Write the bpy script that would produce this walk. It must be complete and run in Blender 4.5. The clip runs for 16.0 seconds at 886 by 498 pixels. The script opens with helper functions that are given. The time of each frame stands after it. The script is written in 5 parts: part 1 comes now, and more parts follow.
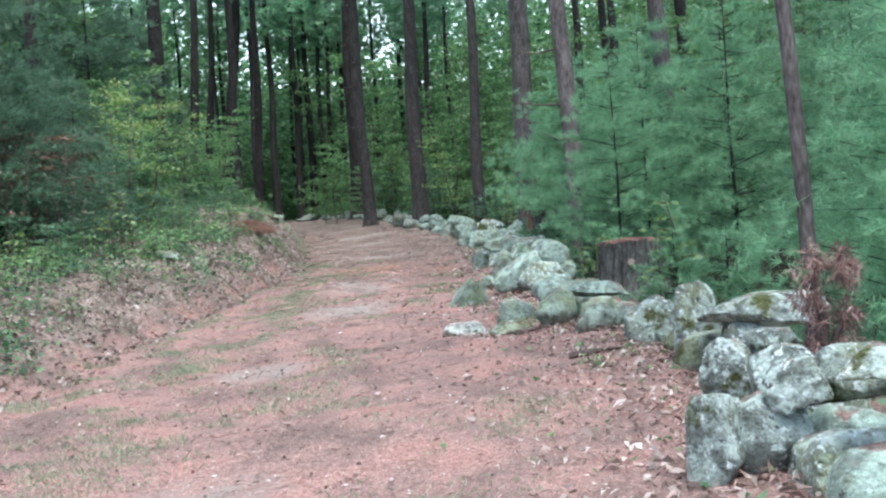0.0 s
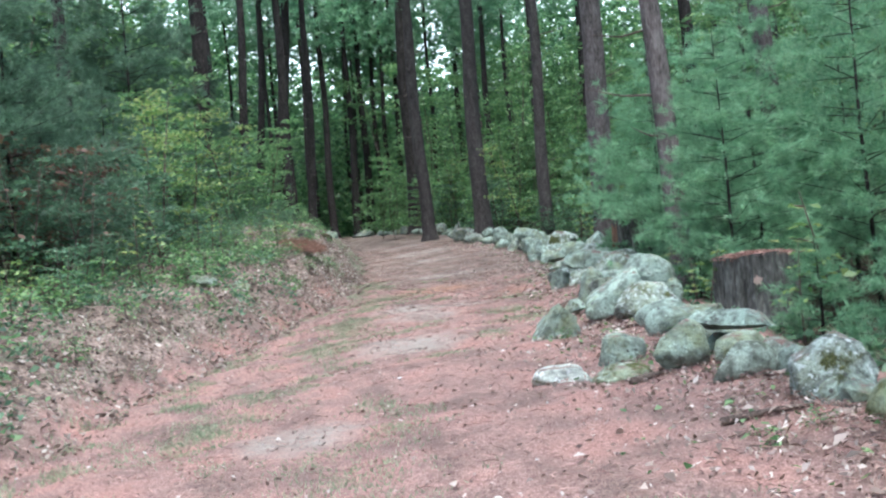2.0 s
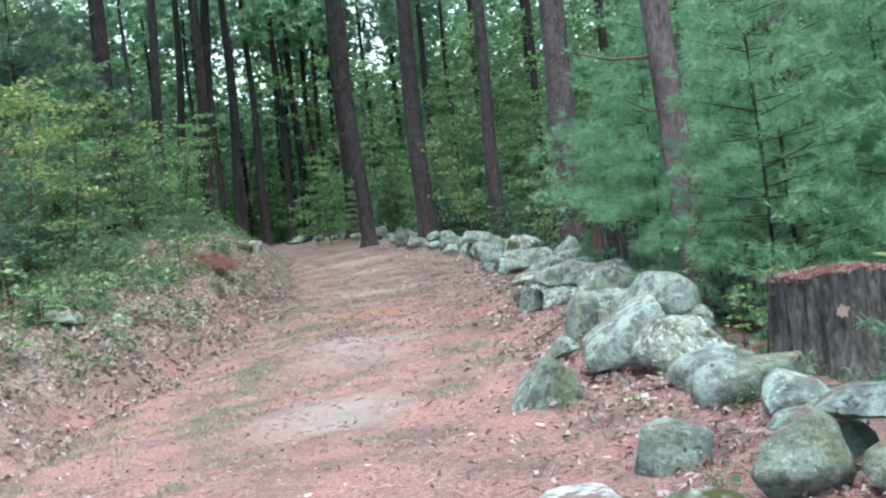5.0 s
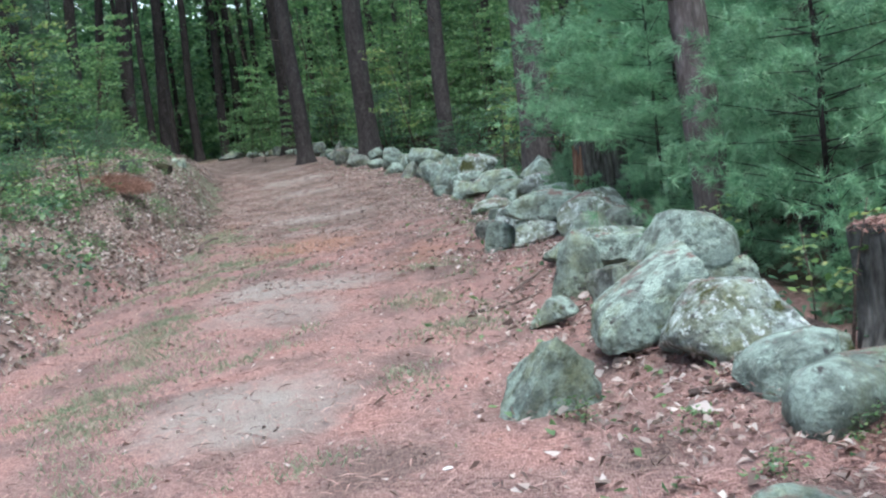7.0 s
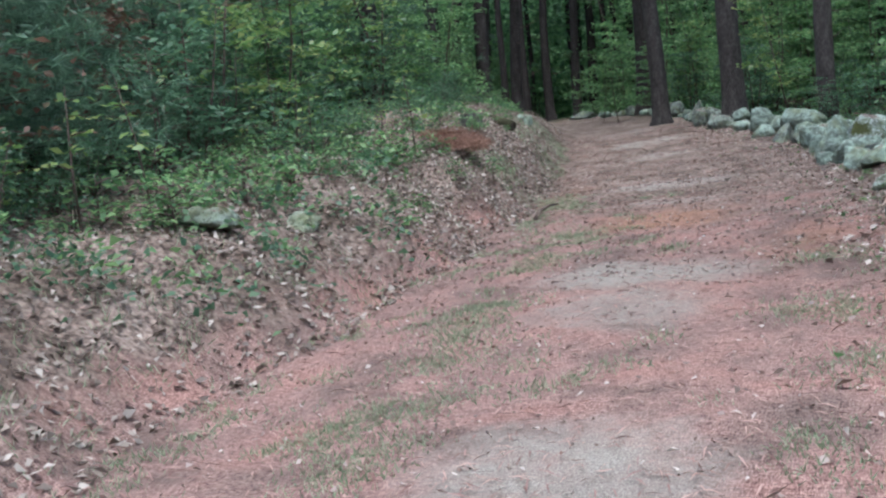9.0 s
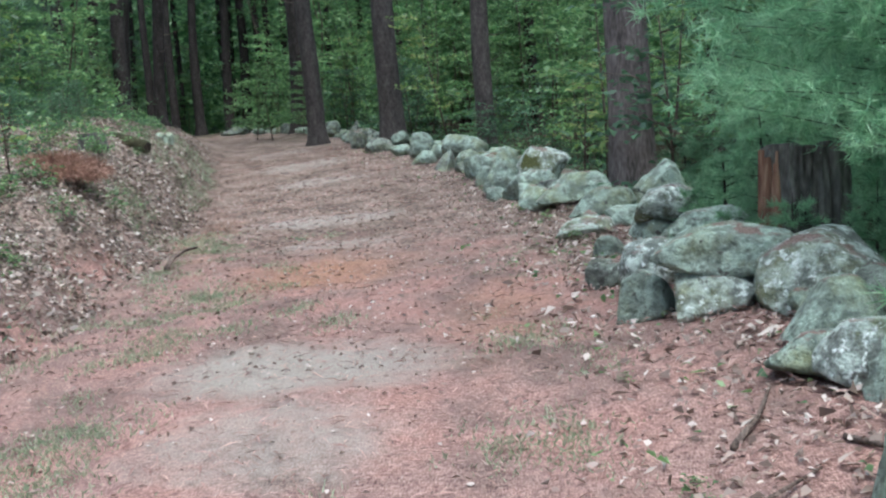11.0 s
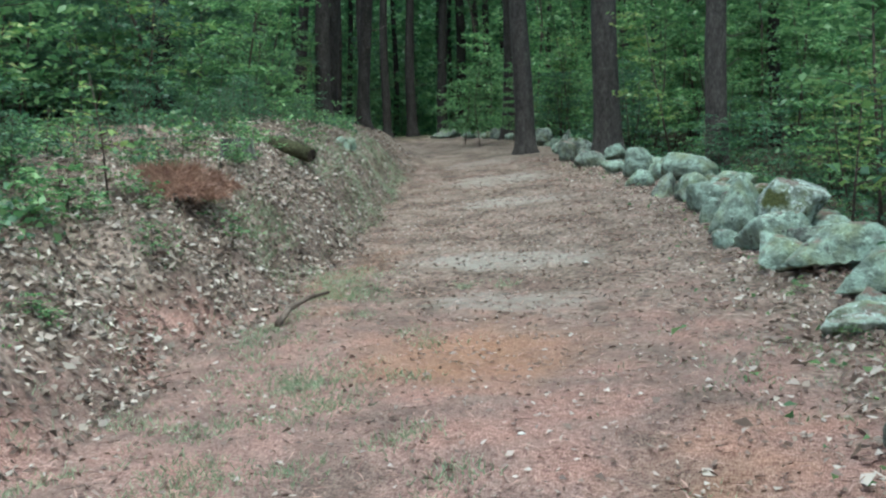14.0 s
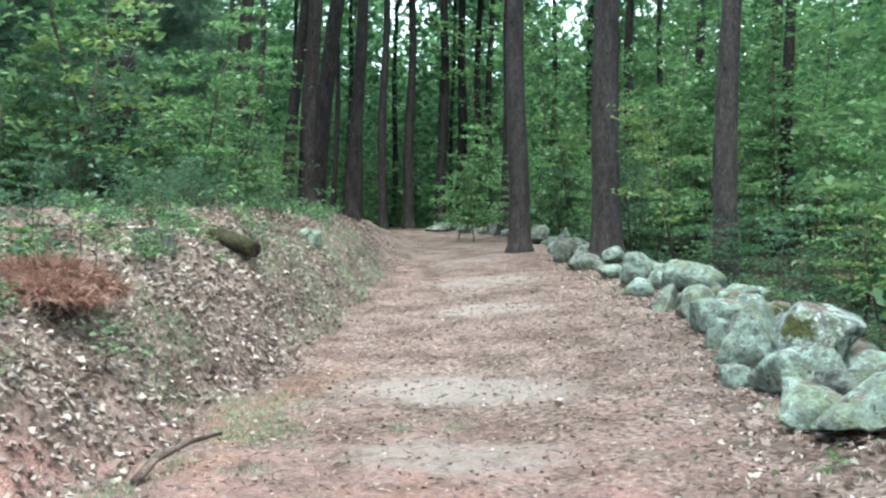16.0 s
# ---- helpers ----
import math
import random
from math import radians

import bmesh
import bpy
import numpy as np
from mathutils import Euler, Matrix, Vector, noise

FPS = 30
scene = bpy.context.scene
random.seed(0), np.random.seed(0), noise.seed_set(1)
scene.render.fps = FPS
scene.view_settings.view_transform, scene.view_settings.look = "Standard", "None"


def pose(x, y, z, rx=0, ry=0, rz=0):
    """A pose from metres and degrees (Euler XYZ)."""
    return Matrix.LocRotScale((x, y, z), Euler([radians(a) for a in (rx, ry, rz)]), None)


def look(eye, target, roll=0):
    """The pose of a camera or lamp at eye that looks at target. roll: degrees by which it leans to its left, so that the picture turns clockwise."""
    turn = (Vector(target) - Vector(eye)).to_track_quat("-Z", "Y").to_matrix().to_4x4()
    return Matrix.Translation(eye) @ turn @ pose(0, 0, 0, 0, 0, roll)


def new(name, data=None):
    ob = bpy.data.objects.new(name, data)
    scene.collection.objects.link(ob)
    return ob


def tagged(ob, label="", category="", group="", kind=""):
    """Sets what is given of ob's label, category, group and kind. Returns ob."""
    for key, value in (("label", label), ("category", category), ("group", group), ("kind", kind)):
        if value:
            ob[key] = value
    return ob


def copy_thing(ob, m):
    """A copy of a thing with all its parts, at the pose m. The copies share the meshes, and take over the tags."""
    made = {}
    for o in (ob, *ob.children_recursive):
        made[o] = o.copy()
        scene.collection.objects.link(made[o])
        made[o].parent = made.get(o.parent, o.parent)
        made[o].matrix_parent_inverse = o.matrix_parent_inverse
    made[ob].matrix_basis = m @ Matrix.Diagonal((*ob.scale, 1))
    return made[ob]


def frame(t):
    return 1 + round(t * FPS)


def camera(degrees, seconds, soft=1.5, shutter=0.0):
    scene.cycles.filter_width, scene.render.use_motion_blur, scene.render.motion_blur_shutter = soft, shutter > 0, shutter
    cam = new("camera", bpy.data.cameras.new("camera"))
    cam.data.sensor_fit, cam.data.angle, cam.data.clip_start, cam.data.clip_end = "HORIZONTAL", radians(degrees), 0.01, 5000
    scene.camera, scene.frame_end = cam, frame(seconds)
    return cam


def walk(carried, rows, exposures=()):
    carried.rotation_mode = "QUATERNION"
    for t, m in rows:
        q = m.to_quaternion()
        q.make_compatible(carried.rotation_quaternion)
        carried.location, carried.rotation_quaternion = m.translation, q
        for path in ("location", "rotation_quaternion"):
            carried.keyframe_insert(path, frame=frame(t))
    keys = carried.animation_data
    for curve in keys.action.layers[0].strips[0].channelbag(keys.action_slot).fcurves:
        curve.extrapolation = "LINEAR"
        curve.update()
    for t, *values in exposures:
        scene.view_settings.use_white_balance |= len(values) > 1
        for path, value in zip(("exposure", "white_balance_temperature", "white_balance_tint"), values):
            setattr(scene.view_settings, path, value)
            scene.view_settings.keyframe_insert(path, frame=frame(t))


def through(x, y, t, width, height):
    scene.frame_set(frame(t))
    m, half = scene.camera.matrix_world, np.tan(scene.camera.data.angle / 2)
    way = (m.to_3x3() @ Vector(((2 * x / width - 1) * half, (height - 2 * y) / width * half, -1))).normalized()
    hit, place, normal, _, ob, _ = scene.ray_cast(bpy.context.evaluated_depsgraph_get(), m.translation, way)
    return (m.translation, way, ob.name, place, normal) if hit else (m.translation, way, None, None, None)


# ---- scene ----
cam = camera(45.0, 16.0, soft=2.3)
PATH = [
    (0, (2.386, -9.763, 0.194), (2.103, -7.785, 0.259), -3.8),
    (0.5, (2.209, -9.105, 0.206), (1.854, -7.141, 0.344), -3.6),
    (1, (2.091, -8.485, 0.202), (1.719, -6.523, 0.314), -6.6),
    (1.5, (1.941, -7.885, 0.298), (1.514, -5.937, 0.447), -3.7),
    (2, (1.816, -7.326, 0.374), (1.428, -5.366, 0.472), -4.9),
    (2.5, (1.754, -6.704, 0.453), (1.387, -4.74, 0.531), -4.8),
    (3, (1.602, -6.116, 0.464), (1.171, -4.165, 0.554), -4.3),
    (3.5, (1.526, -5.49, 0.532), (1.111, -3.536, 0.609), -6.4),
    (4, (1.434, -4.87, 0.623), (0.975, -2.926, 0.723), -4.6),
    (4.5, (1.272, -4.281, 0.678), (0.853, -2.328, 0.778), -5.7),
    (5, (1.192, -3.655, 0.745), (0.908, -1.677, 0.832), -6.7),
    (5.2, (1.165, -3.427, 0.776), (0.933, -1.442, 0.852), -6.0),
    (7.3, (0.696, -0.945, 0.967), (0.504, 1.043, 0.874), -6.7),
    (7.5, (0.654, -0.727, 0.956), (0.367, 1.25, 0.874), -7.2),
    (8, (0.594, -0.217, 0.947), (-0.175, 1.627, 0.845), -4.0),
    (8.2, (0.534, -0.017, 0.942), (-0.339, 1.779, 0.834), -3.1),
    (10.3, (-0.095, 2.205, 1.223), (-0.613, 4.134, 1.127), -4.5),
    (10.5, (-0.132, 2.433, 1.253), (-0.581, 4.379, 1.146), -3.6),
    (11, (-0.22, 3.022, 1.301), (-0.423, 5.009, 1.188), -3.9),
    (11.5, (-0.227, 3.54, 1.331), (-0.289, 5.537, 1.239), -4.6),
    (12, (-0.253, 4.035, 1.378), (-0.339, 6.031, 1.304), -1.9),
    (12.5, (-0.313, 4.486, 1.431), (-0.357, 6.484, 1.345), -2.1),
    (13, (-0.284, 4.984, 1.464), (-0.426, 6.977, 1.364), -2.1),
    (13.5, (-0.34, 5.507, 1.496), (-0.77, 7.456, 1.376), 0.0),
    (14, (-0.41, 6.003, 1.609), (-1.008, 7.909, 1.519), -1.0),
    (14.5, (-0.376, 6.543, 1.649), (-0.979, 8.449, 1.711), -0.5),
    (15, (-0.453, 7.08, 1.704), (-1.03, 8.991, 1.827), 0.8),
    (15.5, (-0.481, 7.591, 1.708), (-1.016, 9.513, 1.851), 0.1),
    (16, (-0.542, 8.1, 1.806), (-1.151, 10.003, 1.886), 1.1),
]
walk(cam, [(t, look(eye, target, roll)) for t, eye, target, roll in PATH],
     [(0, 1.38, 5430, 3), (3.5, 1.5, 5430, 5), (5.2, 1.5, 5430, 5), (7.5, 1.07, 5420, 6), (8.2, 0.95, 5350, 6), (10.5, 1.12, 5420, 4), (11, 1.2, 5450, 3), (12.5, 1.36, 5500, -1), (13.0, 1.36, 5500, -1), (13.5, 1.13, 5350, -6), (14, 1.12, 5320, -11),
      (14.5, 1.35, 5370, -3), (15.0, 1.72, 5450, -3), (15.5, 1.94, 5470, -4), (16, 1.78, 5470, -4)])

# ---- world, sun, exposure ----
world = bpy.data.worlds.new("world")
scene.world = world
world.use_nodes = True
wn = world.node_tree
sky = wn.nodes.new("ShaderNodeTexSky")
sky.sky_type = "NISHITA"
sky.sun_disc = False
sky.sun_elevation = radians(72)
sky.sun_rotation = radians(162)
sky.dust_density, sky.ozone_density, sky.air_density = 6.0, 1.0, 0.8
wn.links.new(sky.outputs[0], wn.nodes["Background"].inputs[0])
wn.nodes["Background"].inputs[1].default_value = 0.15
sun_data = bpy.data.lights.new("sun", "SUN")
sun_data.energy, sun_data.angle, sun_data.color = 0.8, radians(40), (1.0, 0.96, 0.90)
sun = new("sun", sun_data)
sun.matrix_world = look((0, 0, 30), (-2.5, 7.5, 5.0))

# ---- the lie of the land ----
EDGE_Y = (-30, -10, 0, 3, 6, 8, 10, 12, 14, 16, 18, 21, 23.4, 30, 36, 40, 45, 60, 120)
EDGE_X = (-1.8, -2.3, -3.0, -3.35, -3.65, -3.85, -4.05, -4.25, -4.6, -4.98, -5.38, -6.3, -6.9, -8.9, -10.6, -12.2, -14.6, -22.5, -50.0)
WALL_Y = (-30, -4, -1, 2, 5, 9, 12, 15, 18, 22, 25, 30, 33, 37, 43, 47, 60, 120)
WALL_X = (3.4, 3.1, 2.8, 1.9, 1.35, 0.9, 0.5, 0.1, -0.5, -1.3, -2.2, -4.2, -5.6, -7.2, -10.0, -13.2, -20.0, -48.0)


def edge(y):
    """The foot of the bank on the left of the track."""
    return np.interp(y, EDGE_Y, EDGE_X) + 0.10 * np.sin(1.9 * y) + 0.06 * np.sin(4.3 * y + 1.0)


def wall_line(y):
    """The line of the dry stone wall on the right of the track."""
    return np.interp(y, WALL_Y, WALL_X)


def bumps(x, y):
    return (0.020 * np.sin(1.7 * x + 0.6 * y) + 0.018 * np.sin(0.9 * x - 2.1 * y + 1.3) + 0.010 * np.sin(4.3 * x + 3.1 * y + 0.4)
            + 0.007 * np.sin(7.7 * x - 5.9 * y) + 0.006 * np.sin(9.1 * y + 6.3 * x + 2.0))


def height(x, y):
    """The ground's height."""
    x, y = np.asarray(x, float), np.asarray(y, float)
    far = np.maximum(0, y - 14)
    z = 0.0366 * np.clip(x, -30, 12) + 0.095 * np.minimum(y, 52) - 0.51 + 0.022 * np.minimum(far, 40) ** 2 / (np.minimum(far, 40) + 6)
    z = z + 0.015 * np.maximum(0, y - 52)
    d = np.maximum(0, edge(y) - x)
    rise = np.interp(y, (-6, 4, 9, 14, 17, 22, 28, 34, 40), (0.75, 0.92, 1.08, 1.2, 1.42, 1.55, 1.4, 1.15, 0.8))
    run = np.interp(y, (4, 11, 16, 20, 26), (0.8, 0.7, 0.44, 0.48, 0.75))
    z = z + rise * (1 - np.exp(-d / run)) * d / (d + 0.15) + 0.07 * np.clip(d, 0, 14)
    z = z + np.clip(d, 0, 0.7) * (0.034 * np.sin(8.3 * y + 5.1 * x + 1.5 * np.sin(3 * x)) + 0.032 * np.sin(6.1 * x - 9.7 * y + 2 * np.sin(2.2 * y)))
    z = z + 0.06 * np.sin(2.3 * y + x) * np.clip(d, 0, 1) + 0.05 * np.sin(5.1 * y - 3 * x) * np.clip(d, 0, 1)
    r = np.maximum(0, x - wall_line(y) - 0.45)
    z = z - 0.22 * np.minimum(r, 2.5) + 0.10 * np.clip(0.6 - np.abs(x - wall_line(y)), 0, 0.6)
    return z + bumps(x, y)


def ground_at(x, y):
    return float(height(x, y))


# ---- materials ----
def material(name, colours, scale=6.0, rough=0.9, bump=0.3, fine=40.0, stretch=(1, 1, 1), random_by="", spread=0.0, metal=0.0):
    """Noise at two scales through a ramp of colours, with relief from the fine one."""
    m = bpy.data.materials.new(name)
    m.use_nodes = True
    n, l = m.node_tree.nodes, m.node_tree.links
    b = n["Principled BSDF"]
    b.inputs["Roughness"].default_value = rough
    b.inputs["Metallic"].default_value = metal
    b.inputs["Specular IOR Level"].default_value = 0.2
    co, mp = n.new("ShaderNodeTexCoord"), n.new("ShaderNodeMapping")
    mp.inputs["Scale"].default_value = stretch
    l.new(co.outputs["Object"], mp.inputs["Vector"])
    big, small = n.new("ShaderNodeTexNoise"), n.new("ShaderNodeTexNoise")
    big.inputs["Scale"].default_value, small.inputs["Scale"].default_value = scale, fine
    big.inputs["Detail"].default_value, small.inputs["Detail"].default_value = 4, 5
    for t in (big, small):
        l.new(mp.outputs[0], t.inputs["Vector"])
    mix = n.new("ShaderNodeMath")
    mix.operation = "MULTIPLY_ADD"
    mix.inputs[1].default_value = 0.55
    l.new(small.outputs["Fac"], mix.inputs[0])
    half = n.new("ShaderNodeMath")
    half.operation = "MULTIPLY"
    half.inputs[1].default_value = 0.45
    l.new(big.outputs["Fac"], half.inputs[0])
    l.new(half.outputs[0], mix.inputs[2])
    ramp = n.new("ShaderNodeValToRGB")
    e = ramp.color_ramp.elements
    while len(e) < len(colours):
        e.new(0.5)
    for k, c in enumerate(colours):
        e[k].position = 0.34 + 0.32 * k / (len(colours) - 1)
        e[k].color = (*c, 1)
    l.new(mix.outputs[0], ramp.inputs["Fac"])
    colour = ramp.outputs["Color"]
    if random_by:
        src = n.new("ShaderNodeObjectInfo" if random_by == "object" else "ShaderNodeNewGeometry")
        out = src.outputs["Random" if random_by == "object" else "Random Per Island"]
        hsv = n.new("ShaderNodeHueSaturation")
        mr = n.new("ShaderNodeMapRange")
        mr.inputs["To Min"].default_value, mr.inputs["To Max"].default_value = 1 - spread, 1 + spread
        l.new(out, mr.inputs["Value"])
        l.new(mr.outputs[0], hsv.inputs["Value"])
        l.new(colour, hsv.inputs["Color"])
        colour = hsv.outputs["Color"]
    l.new(colour, b.inputs["Base Color"])
    if bump:
        bp = n.new("ShaderNodeBump")
        bp.inputs["Strength"].default_value, bp.inputs["Distance"].default_value = bump, 0.03
        l.new(mix.outputs[0], bp.inputs["Height"])
        l.new(bp.outputs[0], b.inputs["Normal"])
    return m


def leaf_material(name, colours, through=0.35):
    """Thin leaves: a ramp over a random number for each leaf, some light let through."""
    m = bpy.data.materials.new(name)
    m.use_nodes = True
    n, l = m.node_tree.nodes, m.node_tree.links
    n.remove(n["Principled BSDF"])
    geo, ramp = n.new("ShaderNodeNewGeometry"), n.new("ShaderNodeValToRGB")
    e = ramp.color_ramp.elements
    while len(e) < len(colours):
        e.new(0.5)
    for k, c in enumerate(colours):
        e[k].position, e[k].color = k / (len(colours) - 1), (*c, 1)
    l.new(geo.outputs["Random Per Island"], ramp.inputs["Fac"])
    info, hsv, mr = n.new("ShaderNodeObjectInfo"), n.new("ShaderNodeHueSaturation"), n.new("ShaderNodeMapRange")
    mr.inputs["To Min"].default_value, mr.inputs["To Max"].default_value = 0.8, 1.2
    l.new(info.outputs["Random"], mr.inputs["Value"])
    l.new(mr.outputs[0], hsv.inputs["Value"])
    l.new(ramp.outputs["Color"], hsv.inputs["Color"])
    d, t, g, mix, mix2 = (n.new("ShaderNodeBsdfDiffuse"), n.new("ShaderNodeBsdfTranslucent"), n.new("ShaderNodeBsdfGlossy"),
                          n.new("ShaderNodeMixShader"), n.new("ShaderNodeMixShader"))
    g.inputs["Roughness"].default_value = 0.45
    mix.inputs[0].default_value, mix2.inputs[0].default_value = through, 0.04
    for s in (d, t):
        l.new(hsv.outputs["Color"], s.inputs["Color"])
    l.new(d.outputs[0], mix.inputs[1])
    l.new(t.outputs[0], mix.inputs[2])
    l.new(mix.outputs[0], mix2.inputs[1])
    l.new(g.outputs[0], mix2.inputs[2])
    l.new(mix2.outputs[0], n["Material Output"].inputs["Surface"])
    return m


def ground_material():
    """Red pine needles, with sandy wear on the track, grey-brown leaf mould on the bank and a darker brown-green tone
    under the trees.
    """
    m = bpy.data.materials.new("forest_floor")
    m.use_nodes = True
    n, l = m.node_tree.nodes, m.node_tree.links
    b = n["Principled BSDF"]
    b.inputs["Roughness"].default_value = 0.95
    b.inputs["Specular IOR Level"].default_value = 0.1
    co = n.new("ShaderNodeTexCoord")

    def noise_node(scale, detail=5, stretch=None, turn=0.0):
        t = n.new("ShaderNodeTexNoise")
        t.inputs["Scale"].default_value, t.inputs["Detail"].default_value = scale, detail
        if stretch:
            mp = n.new("ShaderNodeMapping")
            mp.inputs["Scale"].default_value, mp.inputs["Rotation"].default_value = stretch, (0, 0, turn)
            l.new(co.outputs["Object"], mp.inputs["Vector"])
            l.new(mp.outputs[0], t.inputs["Vector"])
        else:
            l.new(co.outputs["Object"], t.inputs["Vector"])
        return t.outputs["Fac"]

    def ramp_of(fac, stops):
        r = n.new("ShaderNodeValToRGB")
        e = r.color_ramp.elements
        while len(e) < len(stops):
            e.new(0.5)
        for k, (p, c) in enumerate(stops):
            e[k].position, e[k].color = p, (*c, 1)
        l.new(fac, r.inputs["Fac"])
        return r.outputs["Color"]

    def math_of(op, a, c):
        x = n.new("ShaderNodeMath")
        x.operation = op
        for s, v in zip(x.inputs, (a, c)):
            if isinstance(v, (int, float)):
                s.default_value = v
            else:
                l.new(v, s)
        return x.outputs[0]

    def blend(fac, a, c):
        x = n.new("ShaderNodeMix")
        x.data_type = "RGBA"
        l.new(fac, x.inputs[0])
        l.new(a, x.inputs[6])
        l.new(c, x.inputs[7])
        return x.outputs[2]

    streaks = math_of("ADD", math_of("MULTIPLY", noise_node(30, 3, (1, 5, 1), 0.5), 0.5), math_of("MULTIPLY", noise_node(34, 3, (5, 1, 1), 0.3), 0.5))
    needles = ramp_of(streaks, [(0.37, (0.085, 0.05, 0.042)), (0.5, (0.245, 0.158, 0.138)), (0.62, (0.41, 0.295, 0.255))])
    patches = ramp_of(noise_node(1.6, 6), [(0.34, (0.62, 0.66, 0.64)), (0.5, (0.98, 0.96, 0.94)), (0.66, (1.16, 1.03, 0.98))])
    tone = n.new("ShaderNodeMix")
    tone.data_type, tone.blend_type = "RGBA", "MULTIPLY"
    tone.inputs[0].default_value = 1.0
    l.new(needles, tone.inputs[6])
    l.new(patches, tone.inputs[7])
    grit = ramp_of(noise_node(120, 6), [(0.35, (0.17, 0.145, 0.12)), (0.5, (0.265, 0.235, 0.20)), (0.66, (0.40, 0.36, 0.315))])
    mould = ramp_of(noise_node(22, 6), [(0.34, (0.075, 0.057, 0.047)), (0.5, (0.21, 0.165, 0.14)), (0.68, (0.37, 0.305, 0.26))])
    soil = n.new("ShaderNodeMix")
    soil.data_type, soil.blend_type = "RGBA", "MULTIPLY"
    soil.inputs[0].default_value = 1.0
    l.new(mould, soil.inputs[6])
    l.new(ramp_of(noise_node(1.7, 5), [(0.38, (0.55, 0.52, 0.48)), (0.62, (1.06, 1.03, 1.0))]), soil.inputs[7])
    mould = soil.outputs[2]
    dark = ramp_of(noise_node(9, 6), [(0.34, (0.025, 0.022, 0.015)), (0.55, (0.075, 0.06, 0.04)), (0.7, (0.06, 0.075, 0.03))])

    def mask(name, low, high, rough_scale=3.0):
        a = n.new("ShaderNodeAttribute")
        a.attribute_name = name
        v = math_of("ADD", a.outputs["Fac"], math_of("MULTIPLY", math_of("SUBTRACT", noise_node(rough_scale, 6), 0.5), 0.9))
        r = n.new("ShaderNodeMapRange")
        r.inputs["From Min"].default_value, r.inputs["From Max"].default_value = low, high
        l.new(v, r.inputs["Value"])
        return r.outputs[0]

    colour = blend(mask("bank", 0.35, 0.75), tone.outputs[2], mould)
    orange = ramp_of(streaks, [(0.37, (0.13, 0.062, 0.036)), (0.5, (0.29, 0.155, 0.095)), (0.62, (0.43, 0.27, 0.18))])
    colour = blend(mask("rust", 0.25, 1.0, 2.5), colour, orange)
    colour = blend(mask("sand", 0.30, 0.90, 5.0), colour, grit)
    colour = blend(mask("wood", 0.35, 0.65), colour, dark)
    l.new(colour, b.inputs["Base Color"])
    bp = n.new("ShaderNodeBump")
    bp.inputs["Strength"].default_value, bp.inputs["Distance"].default_value = 0.6, 0.02
    l.new(streaks, bp.inputs["Height"])
    l.new(bp.outputs[0], b.inputs["Normal"])
    return m


